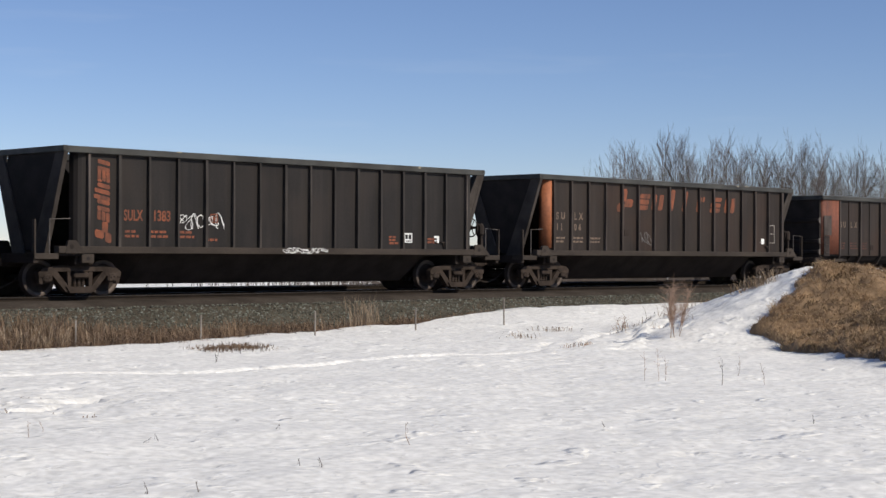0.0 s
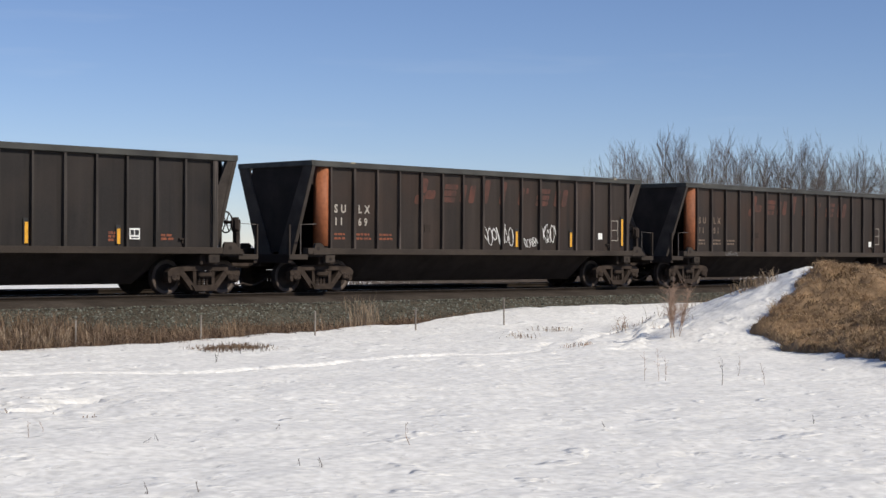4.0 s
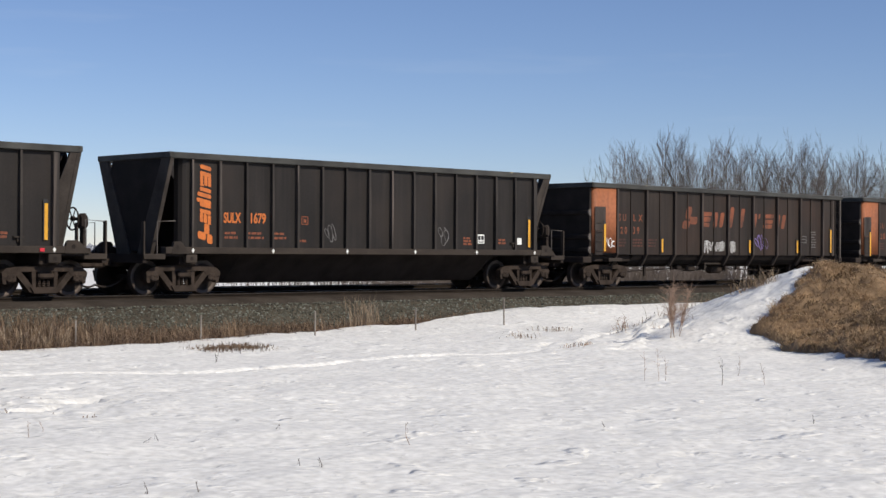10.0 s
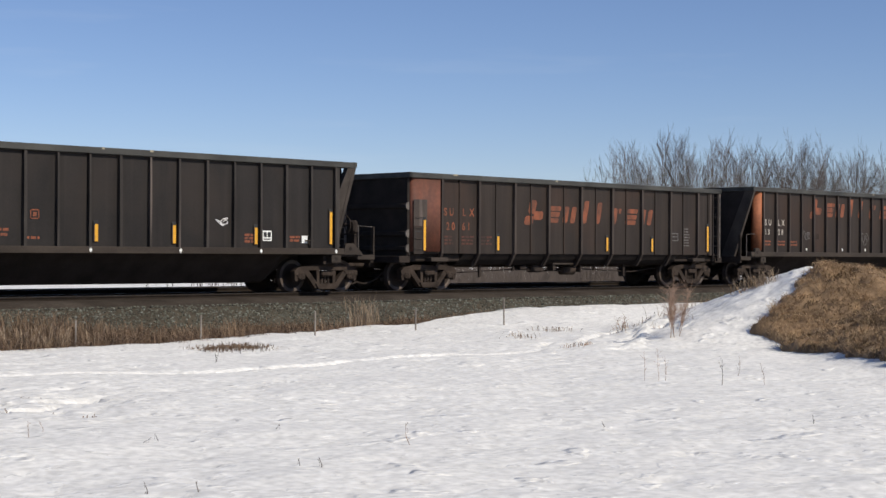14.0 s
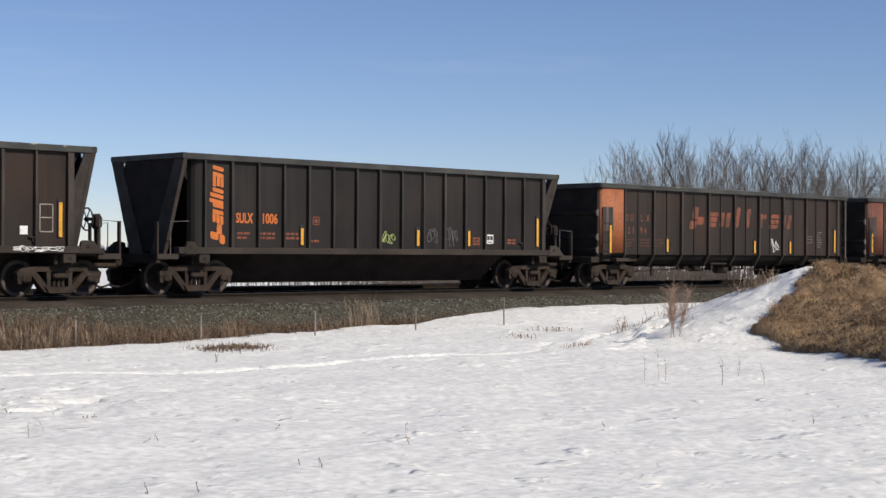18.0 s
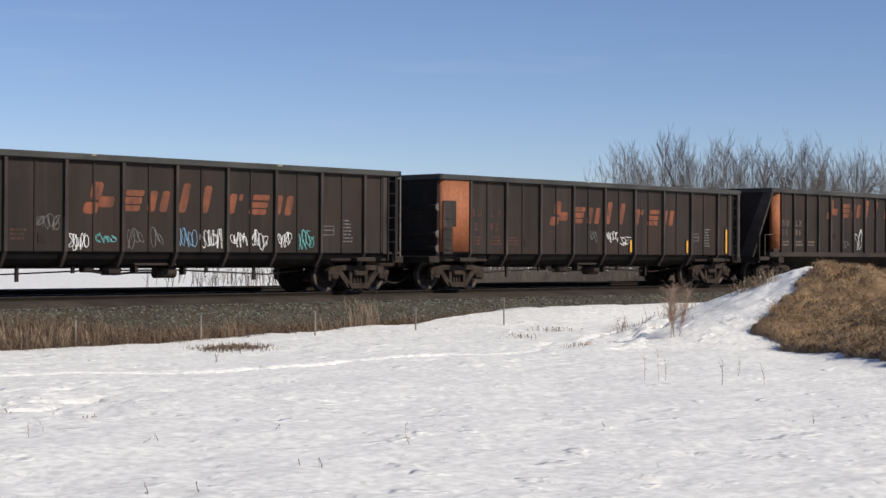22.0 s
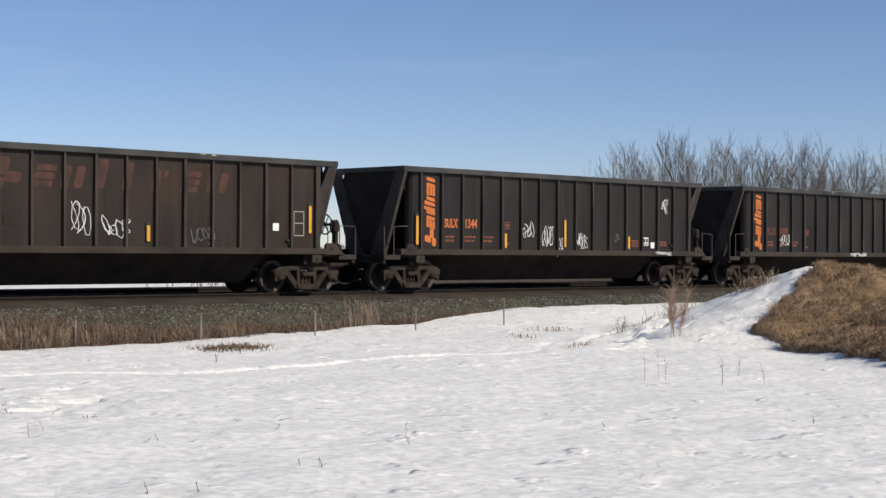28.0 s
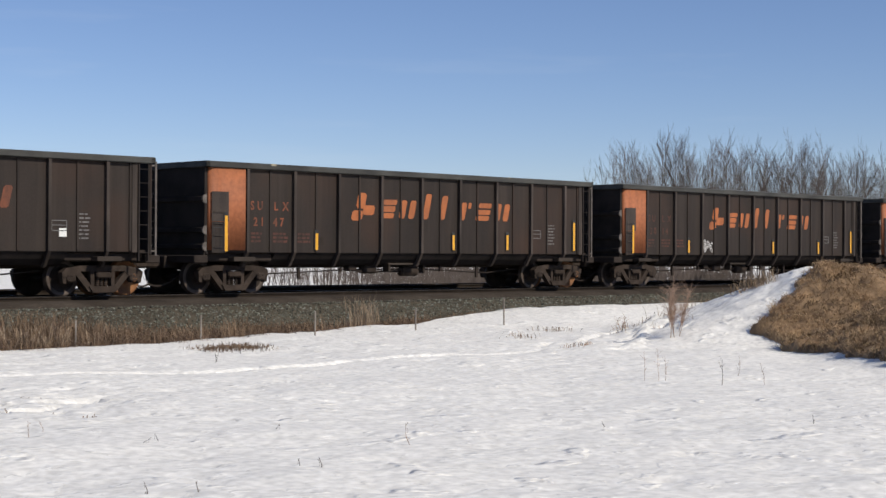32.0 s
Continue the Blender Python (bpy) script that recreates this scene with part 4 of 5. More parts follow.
    for x, z0, z1 in stripes:
        near = first + gap * round((x - first) / gap)
        if 0 <= x - near < 0.20 and x > -6.6:
            x = near + 0.20
        elif -0.11 < x - near < 0:
            x = near - 0.11
        depth = -1.572 if kind == "g" and x < -6.4 else MARK_Y - 0.031
        tape = plate("reflective_stripe", [(x - 0.045, x + 0.045, z0, z1)], YELLOW, car, "yellow reflective stripe", y=depth)
        plate("primer_strip", [(x - 0.078, x - 0.048, z0, z1 + 0.09), (x - 0.048, x + 0.045, z1 + 0.003, z1 + 0.09)], INK, tape, "black strip left of and above the tape", y=depth)
    if card:
        plate("card", [(card[0], card[0] + 0.20, card[1], card[1] + 0.20)], WHITE, car, "small white card")
    if diamonds:
        s = Shape()
        for x in (-6.48, -3.9, -1.3, 1.3, 3.85, 6.45) if kind == "u" else (-3.46, -0.87, 0.88, 3.45, 5.2):
            z, y = (1.115, -1.588) if kind == "u" else (1.31, MARK_Y)
            s.prism([(x - 0.045, z), (x, z - 0.065), (x + 0.045, z), (x, z + 0.065)], y - 0.009, y)
        part("reflector_diamonds", s, WHITE, car, "small white diamond reflectors")
    for x in reds:
        plate("red_reflector", [(x - 0.06, x + 0.06, 1.07, 1.15)], TAG_RED, car, y=-1.600, thick=0.010)
    for i, (x, z, w, h, mat, n) in enumerate(tags):
        scribble(car, x, z, w, h, mat, seed * 31 + i, n, face=-1.5565 if kind == "g" and x < -6.4 else MARK_Y)
    if note and kind == "p":
        boxes_outline(car, 5.72, 1.52, 0.36, 0.66, LETTER_WHITE)
    for mat, spots in ((SPRAY_WHITE, sill), (SPRAY_GREY, grey_sill)):
        for i, (x, w, n) in enumerate(spots):
            scribble(car, x, 1.06, w, 0.13, mat, seed * 17 + i, n, 0.010, -1.5905)
    if rusty:
        for w in car.children_recursive:
            if w.name.startswith("wheelset") and w.parent.location.x > 0 and w.location.x > 0:
                w.data = RUSTY_WHEELSET
    r = random.Random(seed * 7 + 3)
    top = 3.39 if kind == "g" else 3.56
    for _ in range(r.choice((0, 1, 2, 2))):
        x, w = r.uniform(-6.5, 6.5), r.uniform(0.05, 0.18)
        plate("pale_residue", [(x, x + w, top - r.uniform(0.02, 0.06), top + 0.004)], RESIDUE, car, "pale crust on the top edge", y=-1.606 if kind == "g" else -1.5965, thick=0.008)
    if any(t[4] is not SPRAY_GREY for t in tags):
        car["label"] = car["label"] + ", spray tags"
    if stripes:
        car["label"] = car["label"] + ", yellow stripes"


# ---- the train ----
PITCH = 16.887
BLACK_LABEL = "black weathered hopper car, upright orange emblem"
BROWN_LABEL = "grimy brown hopper car, orange corner panel"
GONDOLA_LABEL = "grimy brown high-sided gondola, orange end panel"
base_black = hopper_car(BLACK_STEEL, RIB_BLACK, BLACK_LABEL)
base_brown = hopper_car(BROWN_STEEL, RIB_BROWN, BROWN_LABEL)
base_gondola = gondola_car(GONDOLA_LABEL)
BASES = {"u": base_black, "p": base_brown, "g": base_gondola}
FRESH = {"u", "p", "g"}
TRAIN = []


def car(kind, number, emblem, mark, **more):
    """The next car of the train, from the head backwards."""
    TRAIN.append((kind, number, emblem, mark, more))


S0, S1, S2, S3, S_LAG = 27.3291, 18.73272, 0.014917, -0.00004890, 0.588
car("g", "", ORANGE_FAINT, LETTER_FAINT, end=ORANGE_END_DULL)
car("p", "1106", ORANGE_MID, LETTER_FAINT, card=(5.20, 1.48), tags=((-2.07, 1.41, 0.65, 0.38, SPRAY_GREY, 3),), note=1)
car("u", "1383", ORANGE_MID, ORANGE_MID, card=(5.17, 1.38), tags=((-3.78, 1.67, 0.70, 0.37, SPRAY_WHITE, 3), (-3.05, 1.63, 0.57, 0.46, SPRAY_WHITE, 2),), sill=((-0.55,1.55,8),))
car("g", "2150", ORANGE_FAINT, ORANGE_MID, stripes=((-6.96, 1.18, 2.04), (-3.94, 1.15, 1.59), (1.33, 1.15, 1.61), (3.71, 1.17, 1.58), (6.84, 1.21, 2.06),), tags=((0.11, 1.31, 0.66, 0.47, SPRAY_WHITE, 2),), reds=(-7.20, 5.88,))
car("u", "1392", ORANGE_WORN, ORANGE_MID, card=(4.35, 1.31), tags=((1.44, 1.31, 0.54, 0.41, SPRAY_GREY, 2),))
car("p", "1181", ORANGE_FAINT, LETTER_FAINT, card=(5.27, 1.43), note=1, grey_sill=((-4.8,0.7,4),))
car("p", "1169", ORANGE_FAINT, LETTER_WHITE, stripes=((1.09, 1.30, 1.76), (3.66, 1.31, 1.76), (6.26, 1.36, 2.24),), card=(5.06, 1.56), tags=((-0.34, 1.31, 1.30, 0.60, SPRAY_WHITE, 6), (1.47, 1.29, 0.66, 0.29, SPRAY_WHITE, 4), (2.22, 1.44, 0.81, 0.55, SPRAY_WHITE, 4),), note=1)
car("u", "1496", ORANGE, ORANGE, stripes=((1.15, 1.26, 1.75), (3.65, 1.26, 1.63),))
car("g", "2263", ORANGE_FAINT, ORANGE_FAINT, stripes=((-7.08, 1.13, 1.97), (-3.90, 1.13, 1.57), (1.37, 1.13, 1.57), (3.71, 1.15, 1.55), (6.90, 1.15, 1.99),), end=ORANGE_END_DULL)
car("p", "1136", ORANGE_FAINT, LETTER_FAINT, stripes=((-3.45, 1.52, 1.95), (-0.86, 1.45, 1.87), (0.78, 1.43, 1.88), (3.41, 1.43, 1.87), (6.24, 1.35, 1.80),), card=(4.97, 1.58), reds=(-6.09, 6.20,), note=1, end=ORANGE_END_DULL)
car("u", "1564", ORANGE, ORANGE, stripes=((1.14, 1.29, 1.73), (2.89, 1.31, 1.72), (6.30, 1.31, 2.17),), card=(4.40, 1.32), diamonds=True)
car("g", "2099", ORANGE_WORN, ORANGE_MID, stripes=((-7.02, 1.07, 2.02), (-3.84, 1.18, 1.60), (1.38, 1.18, 1.61), (3.76, 1.18, 1.60), (6.86, 1.20, 2.06),), tags=((2.40, 1.22, 0.57, 0.44, SPRAY_WHITE, 2),))
car("g", "2039", ORANGE_MID, ORANGE_MID, stripes=((-6.98, 1.18, 2.06), (-3.82, 1.16, 1.61), (1.42, 1.16, 1.61), (4.58, 1.17, 1.62), (6.96, 1.19, 2.06),), tags=((-1.34, 1.16, 0.45, 0.48, SPRAY_WHITE, 2), (-0.72, 1.22, 0.60, 0.35, SPRAY_WHITE, 4), (0.22, 1.20, 0.29, 0.40, SPRAY_WHITE, 2), (1.78, 1.27, 0.82, 0.57, SPRAY_PURPLE, 3), (-6.90, 1.29, 0.40, 0.34, SPRAY_WHITE, 2),))
car("u", "1679", ORANGE, ORANGE, stripes=((6.27, 1.28, 2.13),), card=(5.75, 1.36), tags=((-2.02, 1.39, 0.36, 0.48, SPRAY_GREY, 2), (2.34, 1.35, 0.38, 0.54, SPRAY_GREY, 2),), diamonds=True)
car("u", "3086", ORANGE, ORANGE_MID, stripes=((1.13, 1.30, 1.73), (3.71, 1.31, 1.72), (6.27, 1.34, 2.19),), card=(4.07, 1.75), tags=((0.53, 1.40, 0.47, 0.53, SPRAY_WHITE, 2), (-2.01, 1.38, 0.43, 0.37, SPRAY_GREY, 2),), reds=(-5.98, 6.12,), diamonds=True)
car("p", "1635", ORANGE_FAINT, LETTER_WHITE, stripes=((1.15, 1.37, 1.78), (3.74, 1.34, 1.77), (6.29, 1.36, 2.25),), card=(4.38, 1.50), tags=((-2.01, 1.49, 0.57, 0.41, SPRAY_GREY, 2), (1.54, 1.38, 0.47, 0.39, SPRAY_GREY, 2),), note=1)
car("p", "1328", ORANGE_MID, LETTER_WHITE, stripes=((6.28, 1.44, 2.28),), card=(5.32, 1.56), tags=((-3.67, 1.69, 0.40, 0.28, SPRAY_GREY, 2), (0.62, 1.52, 0.46, 0.48, SPRAY_GREY, 2),), reds=(6.92,), note=1, diamonds=True)
car("g", "2061", ORANGE_MID, ORANGE_MID, stripes=((-7.04, 1.16, 2.03), (-3.86, 1.18, 1.60), (1.37, 1.19, 1.62), (3.77, 1.18, 1.61), (6.96, 1.20, 2.07),), end=ORANGE_END_DULL)
car("u", "1676", ORANGE, ORANGE, stripes=((-1.10, 1.32, 1.73), (1.16, 1.29, 1.74), (3.74, 1.29, 1.72), (6.32, 1.31, 2.18),), card=(5.31, 1.33), tags=((2.48, 1.74, 0.26, 0.23, SPRAY_WHITE, 1),), diamonds=True)
car("g", "", ORANGE_MID, ORANGE_FAINT)
car("g", "2267", ORANGE_MID, ORANGE_MID, stripes=((-7.26, 1.19, 1.95), (-0.26, 1.14, 1.60), (2.92, 1.13, 1.59), (7.08, 1.19, 2.09),), end=ORANGE_END_DULL)
car("g", "2194", ORANGE_MID, ORANGE_MID, stripes=((-7.08, 1.13, 2.02), (-3.92, 1.18, 1.60), (1.35, 1.15, 1.59), (3.71, 1.15, 1.59), (6.86, 1.20, 2.06),), tags=((2.39, 1.18, 0.53, 0.50, SPRAY_WHITE, 2),))
car("u", "1006", ORANGE, ORANGE, stripes=((-3.25, 1.28, 1.73), (1.09, 1.29, 1.74), (3.09, 1.30, 1.74), (6.27, 1.31, 2.17),), tags=((-0.38, 1.35, 0.57, 0.31, SPRAY_LIME, 4), (1.49, 1.37, 0.37, 0.41, SPRAY_GREY, 2), (2.24, 1.34, 0.44, 0.56, SPRAY_GREY, 2),))
car("p", "1032", ORANGE_FAINT, ORANGE, stripes=((1.11, 1.40, 1.82), (3.69, 1.39, 1.82), (6.26, 1.41, 2.22),), card=(5.21, 1.46), tags=((0.53, 1.33, 0.53, 0.50, SPRAY_WHITE, 2), (1.52, 1.40, 0.42, 0.42, SPRAY_GREY, 2), (2.27, 1.41, 0.53, 0.39, SPRAY_GREY, 2),), wide=True, note=1, sill=((5.0,1.3,6), (-0.6,0.4,3), (3.2,0.5,3)))
car("p", "1014", ORANGE_MID, ORANGE, stripes=((-1.46, 1.31, 1.75), (1.13, 1.33, 1.76), (3.70, 1.33, 1.75), (6.29, 1.35, 2.21),), card=(4.39, 1.48), reds=(-6.06, 6.22,), wide=True)
car("p", "1185", ORANGE_MID, LETTER_FAINT, card=(5.23, 1.43), tags=((-2.07, 1.33, 0.53, 0.35, SPRAY_GREY, 2), (-1.08, 1.37, 0.35, 0.75, SPRAY_WHITE, 1),), note=1)
car("g", "2190", ORANGE_MID, ORANGE_FAINT, stripes=((1.41, 1.15, 1.55), (4.55, 1.14, 1.56), (6.89, 1.14, 1.98),), tags=((0.14, 1.46, 0.61, 0.46, SPRAY_WHITE, 4), (0.77, 1.30, 0.49, 0.45, SPRAY_WHITE, 1), (-0.67, 1.52, 0.33, 0.32, SPRAY_GREY, 3),))
car("g", "", ORANGE_MID, ORANGE_FAINT, tags=((-3.02, 1.15, 0.52, 0.40, SPRAY_WHITE, 4), (-2.30, 1.29, 0.57, 0.24, SPRAY_TEAL, 4), (-1.38, 1.18, 0.41, 0.48, SPRAY_GREY, 2), (-0.72, 1.21, 0.33, 0.49, SPRAY_GREY, 2), (0.16, 1.17, 0.49, 0.55, SPRAY_BLUE, 3), (0.78, 1.16, 0.67, 0.51, SPRAY_WHITE, 4), (1.74, 1.23, 0.52, 0.39, SPRAY_WHITE, 4), (2.39, 1.15, 0.54, 0.54, SPRAY_WHITE, 3), (3.30, 1.16, 0.45, 0.50, SPRAY_WHITE, 3), (3.99, 1.16, 0.53, 0.55, SPRAY_TEAL, 3), (-3.87, 1.56, 0.56, 0.38, SPRAY_GREY, 3),), end=ORANGE_END_DULL)
car("p", "1408", ORANGE_MID, LETTER_WHITE, stripes=((-6.59, 1.33, 2.31), (-2.94, 1.30, 1.75), (-0.06, 1.30, 2.16), (3.07, 1.31, 1.74),), card=(4.41, 1.46), note=1, diamonds=True)
car("u", "1082", ORANGE, ORANGE, stripes=((-5.69, 1.30, 2.16), (6.34, 1.30, 2.17),), card=(4.25, 1.68), tags=((4.87, 1.36, 0.57, 0.52, SPRAY_GREY, 3),), diamonds=True)
car("p", "1599", ORANGE_FAINT, ORANGE, stripes=((-4.04, 1.31, 1.73), (-1.49, 1.31, 1.73), (1.10, 1.30, 1.74), (3.70, 1.31, 1.75), (6.28, 1.38, 2.25),), card=(4.97, 1.54), tags=((-2.04, 1.39, 0.44, 0.34, SPRAY_GREY, 2), (-0.34, 1.38, 0.59, 0.24, SPRAY_GREY, 3), (2.26, 1.31, 0.57, 0.34, SPRAY_GREY, 3),), reds=(6.36, 6.84,), wide=True)
car("g", "", ORANGE_FAINT, ORANGE_FAINT, stripes=((-4.36, 1.28, 1.72), (-2.01, 1.27, 1.71), (1.94, 1.39, 1.83), (4.25, 1.53, 1.95), (6.83, 1.29, 2.20),), tags=((3.32, 1.21, 0.47, 0.40, SPRAY_GREY, 3),))
car("u", "1009", ORANGE, ORANGE_MID, tags=((-4.60, 1.37, 0.75, 0.43, SPRAY_WHITE, 4),), sill=((0.3,1.2,5),))
car("u", "1344", ORANGE, ORANGE, stripes=((-6.58, 1.33, 2.15), (-2.96, 1.26, 1.69), (-0.05, 1.31, 2.14), (3.09, 1.27, 1.66),), card=(4.41, 1.29), tags=((-2.06, 1.53, 0.52, 0.50, SPRAY_WHITE, 3), (-1.12, 1.33, 0.48, 0.62, SPRAY_WHITE, 3), (-0.41, 1.09, 0.25, 0.68, SPRAY_WHITE, 2), (0.53, 1.28, 0.53, 0.42, SPRAY_WHITE, 3), (5.03, 2.54, 0.30, 0.46, SPRAY_WHITE, 2), (2.50, 1.49, 0.16, 0.29, SPRAY_GREY, 1),), sill=((4.6,0.8,4),))
car("p", "1150", ORANGE_FAINT, LETTER_WHITE, stripes=((-3.18, 1.33, 1.71), (1.08, 1.33, 1.72), (6.27, 1.60, 2.32),), card=(5.01, 1.65), tags=((-1.06, 1.46, 0.47, 0.85, SPRAY_WHITE, 2), (-0.23, 1.42, 0.77, 0.49, SPRAY_WHITE, 3), (2.39, 1.32, 0.71, 0.41, SPRAY_GREY, 3),), reds=(-5.93,), note=1)
car("g", "2063", ORANGE_WORN, ORANGE_FAINT, tags=((1.74, 1.43, 0.33, 0.39, SPRAY_GREY, 2),))
car("g", "2009", ORANGE_MID, ORANGE_MID, stripes=((-7.03, 1.07, 2.05), (-3.84, 1.21, 1.63), (1.37, 1.19, 1.62), (3.75, 1.18, 1.62), (6.94, 1.21, 2.06),), tags=((-0.69, 1.26, 0.34, 0.50, SPRAY_GREY, 2), (-1.35, 1.23, 0.33, 0.19, SPRAY_GREY, 2), (-3.02, 1.53, 0.42, 0.19, SPRAY_GREY, 2),))
car("g", "2014", ORANGE_WORN, ORANGE_FAINT, stripes=((-7.08, 1.12, 2.04), (-3.89, 1.15, 1.58), (1.36, 1.15, 1.58), (4.48, 1.14, 1.59), (6.86, 1.18, 2.02),), tags=((-2.98, 1.16, 0.51, 0.45, SPRAY_WHITE, 4),))
car("g", "2147", ORANGE_WORN, ORANGE_MID, stripes=((-7.02, 1.10, 2.01), (-3.93, 1.15, 1.60), (1.35, 1.18, 1.61), (3.69, 1.19, 1.64), (6.83, 1.19, 2.07),), rusty=True)
car("g", "", ORANGE_MID, ORANGE_FAINT, card=(5.05, 1.42), rusty=True)


def car_x(i, t):
    """Where the middle of car i of the train stands at t seconds."""
    return S0 + S1 * t + S2 * t * t + S3 * t ** 3 - S_LAG * smooth(17.5, 17.9, t) - PITCH * (i - 2)


# every car is built from the base of its kind before any marks go on
CARS = []
for i, (kind, number, emblem, mark, more) in enumerate(TRAIN):
    if kind in FRESH:
        FRESH.discard(kind)
        ob = BASES[kind]
    else:
        ob = copy_thing(BASES[kind], pose(0, 0, 0))
    CARS.append(ob)
for i, (kind, number, emblem, mark, more) in enumerate(TRAIN):
    dress(CARS[i], kind, number, emblem, mark, seed=i + 1, **more)


# ---- earth heap ----
def heap_z(x, y):
    """Brown surface; it dips under the snow where the drift covers the heap."""
    a, q = field_axes(x, y)
    wob = fbm(x, y, 0.8, 4, 1.7)
    tear = fbm(x, y, 3.3, 3, 5.1)
    shown = smooth(-0.25, 0.35, 31.5 + 1.45 * (a - 6.2) - q + 0.35 * wob + 0.35 * tear) * smooth(-0.12, 0.12, a - heap_foot(q) + 0.10 * wob + 0.10 * tear)
    return -0.72 + heap(x, y) + (0.08 * fbm(x, y, 1.1, 4, 8.0) + 0.09 * fbm(x, y, 3.1, 2, 2.6) + 0.05 * fbm(x, y, 6.5, 2, 7.7) + 0.14) * shown - 0.5 * (1 - shown)


def heap_sheet():
    me = bpy.data.meshes.new("earth_mound")
    na, nq = 130, 210
    verts, faces = [], []
    for j in range(nq):
        for i in range(na):
            a, q = 5.2 + 10.0 * i / (na - 1), 20.0 + 20.0 * j / (nq - 1)
            p = Vector(EYE) + RIGHT * a + AHEAD * q
            verts.append((p.x, p.y, heap_z(p.x, p.y)))
    for j in range(nq - 1):
        for i in range(na - 1):
            k = j * na + i
            faces.append((k, k + 1, k + na + 1, k + na))
    me.from_pydata(verts, [], faces)
    me.materials.append(MOUND_SOIL)
    for p in me.polygons:
        p.use_smooth = True
    return new("earth_mound", me)


tagged(heap_sheet(), "heap of earth overgrown with matted brown grass", "earth mound")


# ---- grass, weeds, stones ----
def blades(name, spots, mat, label, category, rng, width=0.006, lean=0.35):
    """Bent blades: spots of (x, y, z, height)."""
    s = Shape()
    for x, y, z, h in spots:
        a = rng.uniform(0, 6.283)
        dx, dy = math.cos(a), math.sin(a)
        k = rng.uniform(0.1, lean) * h
        w = width * rng.uniform(0.7, 1.4)
        n = len(s.v)
        s.v += [(x - dy * w, y + dx * w, z), (x + dy * w, y - dx * w, z), (x + dx * k * 0.4 + dy * w * 0.8, y + dy * k * 0.4 - dx * w * 0.8, z + h * 0.6), (x + dx * k * 0.4 - dy * w * 0.8, y + dy * k * 0.4 + dx * w * 0.8, z + h * 0.6), (x + dx * k, y + dy * k, z + h * max(0.35, 1 - 0.3 * lean))]
        s.f += [(n, n + 1, n + 2, n + 3), (n + 3, n + 2, n + 4)]
    me = bpy.data.meshes.new(name)
    me.from_pydata(s.v, [], s.f)
    me.materials.append(mat)
    return tagged(new(name, me), label, category, kind="stuff")


rng = random.Random(11)
spots = []
while len(spots) < 52000:
    a, q = rng.uniform(5.8, 10.6), rng.uniform(24.0, 36.5)
    p = Vector(EYE) + RIGHT * a + AHEAD * q
    z = heap_z(p.x, p.y)
    if z > snow_z(p.x, p.y) + 0.01:
        spots.append((p.x, p.y, z - 0.02, rng.uniform(0.05, 0.17) * (0.7 + 1.3 * max(0.0, fbm(p.x, p.y, 2.4, 2, 6.6)))))
blades("heap_grass", spots[:36000], STRAW_DARK, "matted dead brown grass on the heap", "grass", rng, 0.0045, 3.0)
blades("heap_straw", spots[36000:], STRAW, "pale straw stalks on the heap", "grass", rng, 0.0034, 2.4)

spots, tall = [], []
while len(spots) < 42000:
    x = rng.uniform(10, 50)
    edge = snow_edge(x)
    y = rng.uniform(edge - 0.45, -3.3)
    t = (y - edge) / (-3.3 - edge)
    dens = (0.80 + 1.1 * fbm(x, y, 0.4, 2, 12.0)) * (1.0 - 0.85 * smooth(0.30, 0.95, t)) + 0.35 * smooth(21, 15, x) * (1 - t)
    if rng.random() > dens:
        continue
    z = max(verge_z(x, y), -0.88 + 0.40 * max(0.0, y + 3.75)) - 0.02
    h = (rng.uniform(0.12, 0.42) + 0.30 * smooth(24, 15, x) * rng.random() ** 2) * (0.7 + 0.8 * abs(fbm(x, y, 1.1, 2, 21.0)))
    spots.append((x, y, z, h))
    if rng.random() < 0.06 + 0.12 * smooth(22, 15, x):
        tall.append((x, y, z, h + rng.uniform(0.15, 0.35)))
blades("verge_grass", spots[:28000], VERGE_DEAD, "dead brown grass along the verge", "grass", rng, 0.006, 2.1)
blades("verge_straw", spots[28000:] + tall, VERGE_STRAW, "tall dry straw along the verge", "grass", rng, 0.005, 1.7)


def tuft(x, y, count, spread, height, mat=None, lean=0.5):
    """One clump of dry stalks on its own."""
    r = random.Random(int(x * 100) + int(y * 10))
    pts = []
    for _ in range(count):
        px, py = x + r.gauss(0, spread), y + r.gauss(0, spread)
        z = max(snow_z(px, py), verge_z(px, py) if py > -8.5 else -9, -0.27 - 0.41 * (-2.25 - py) if -3.75 < py < -2.25 else -9)
        pts.append((px, py, z - 0.03, height * r.uniform(0.4, 1.1)))
    ob = blades("grass_tuft", pts, mat or VERGE_STRAW, "clump of dry straw-coloured stalks", "grass tuft", r, 0.006, lean)
    return ob


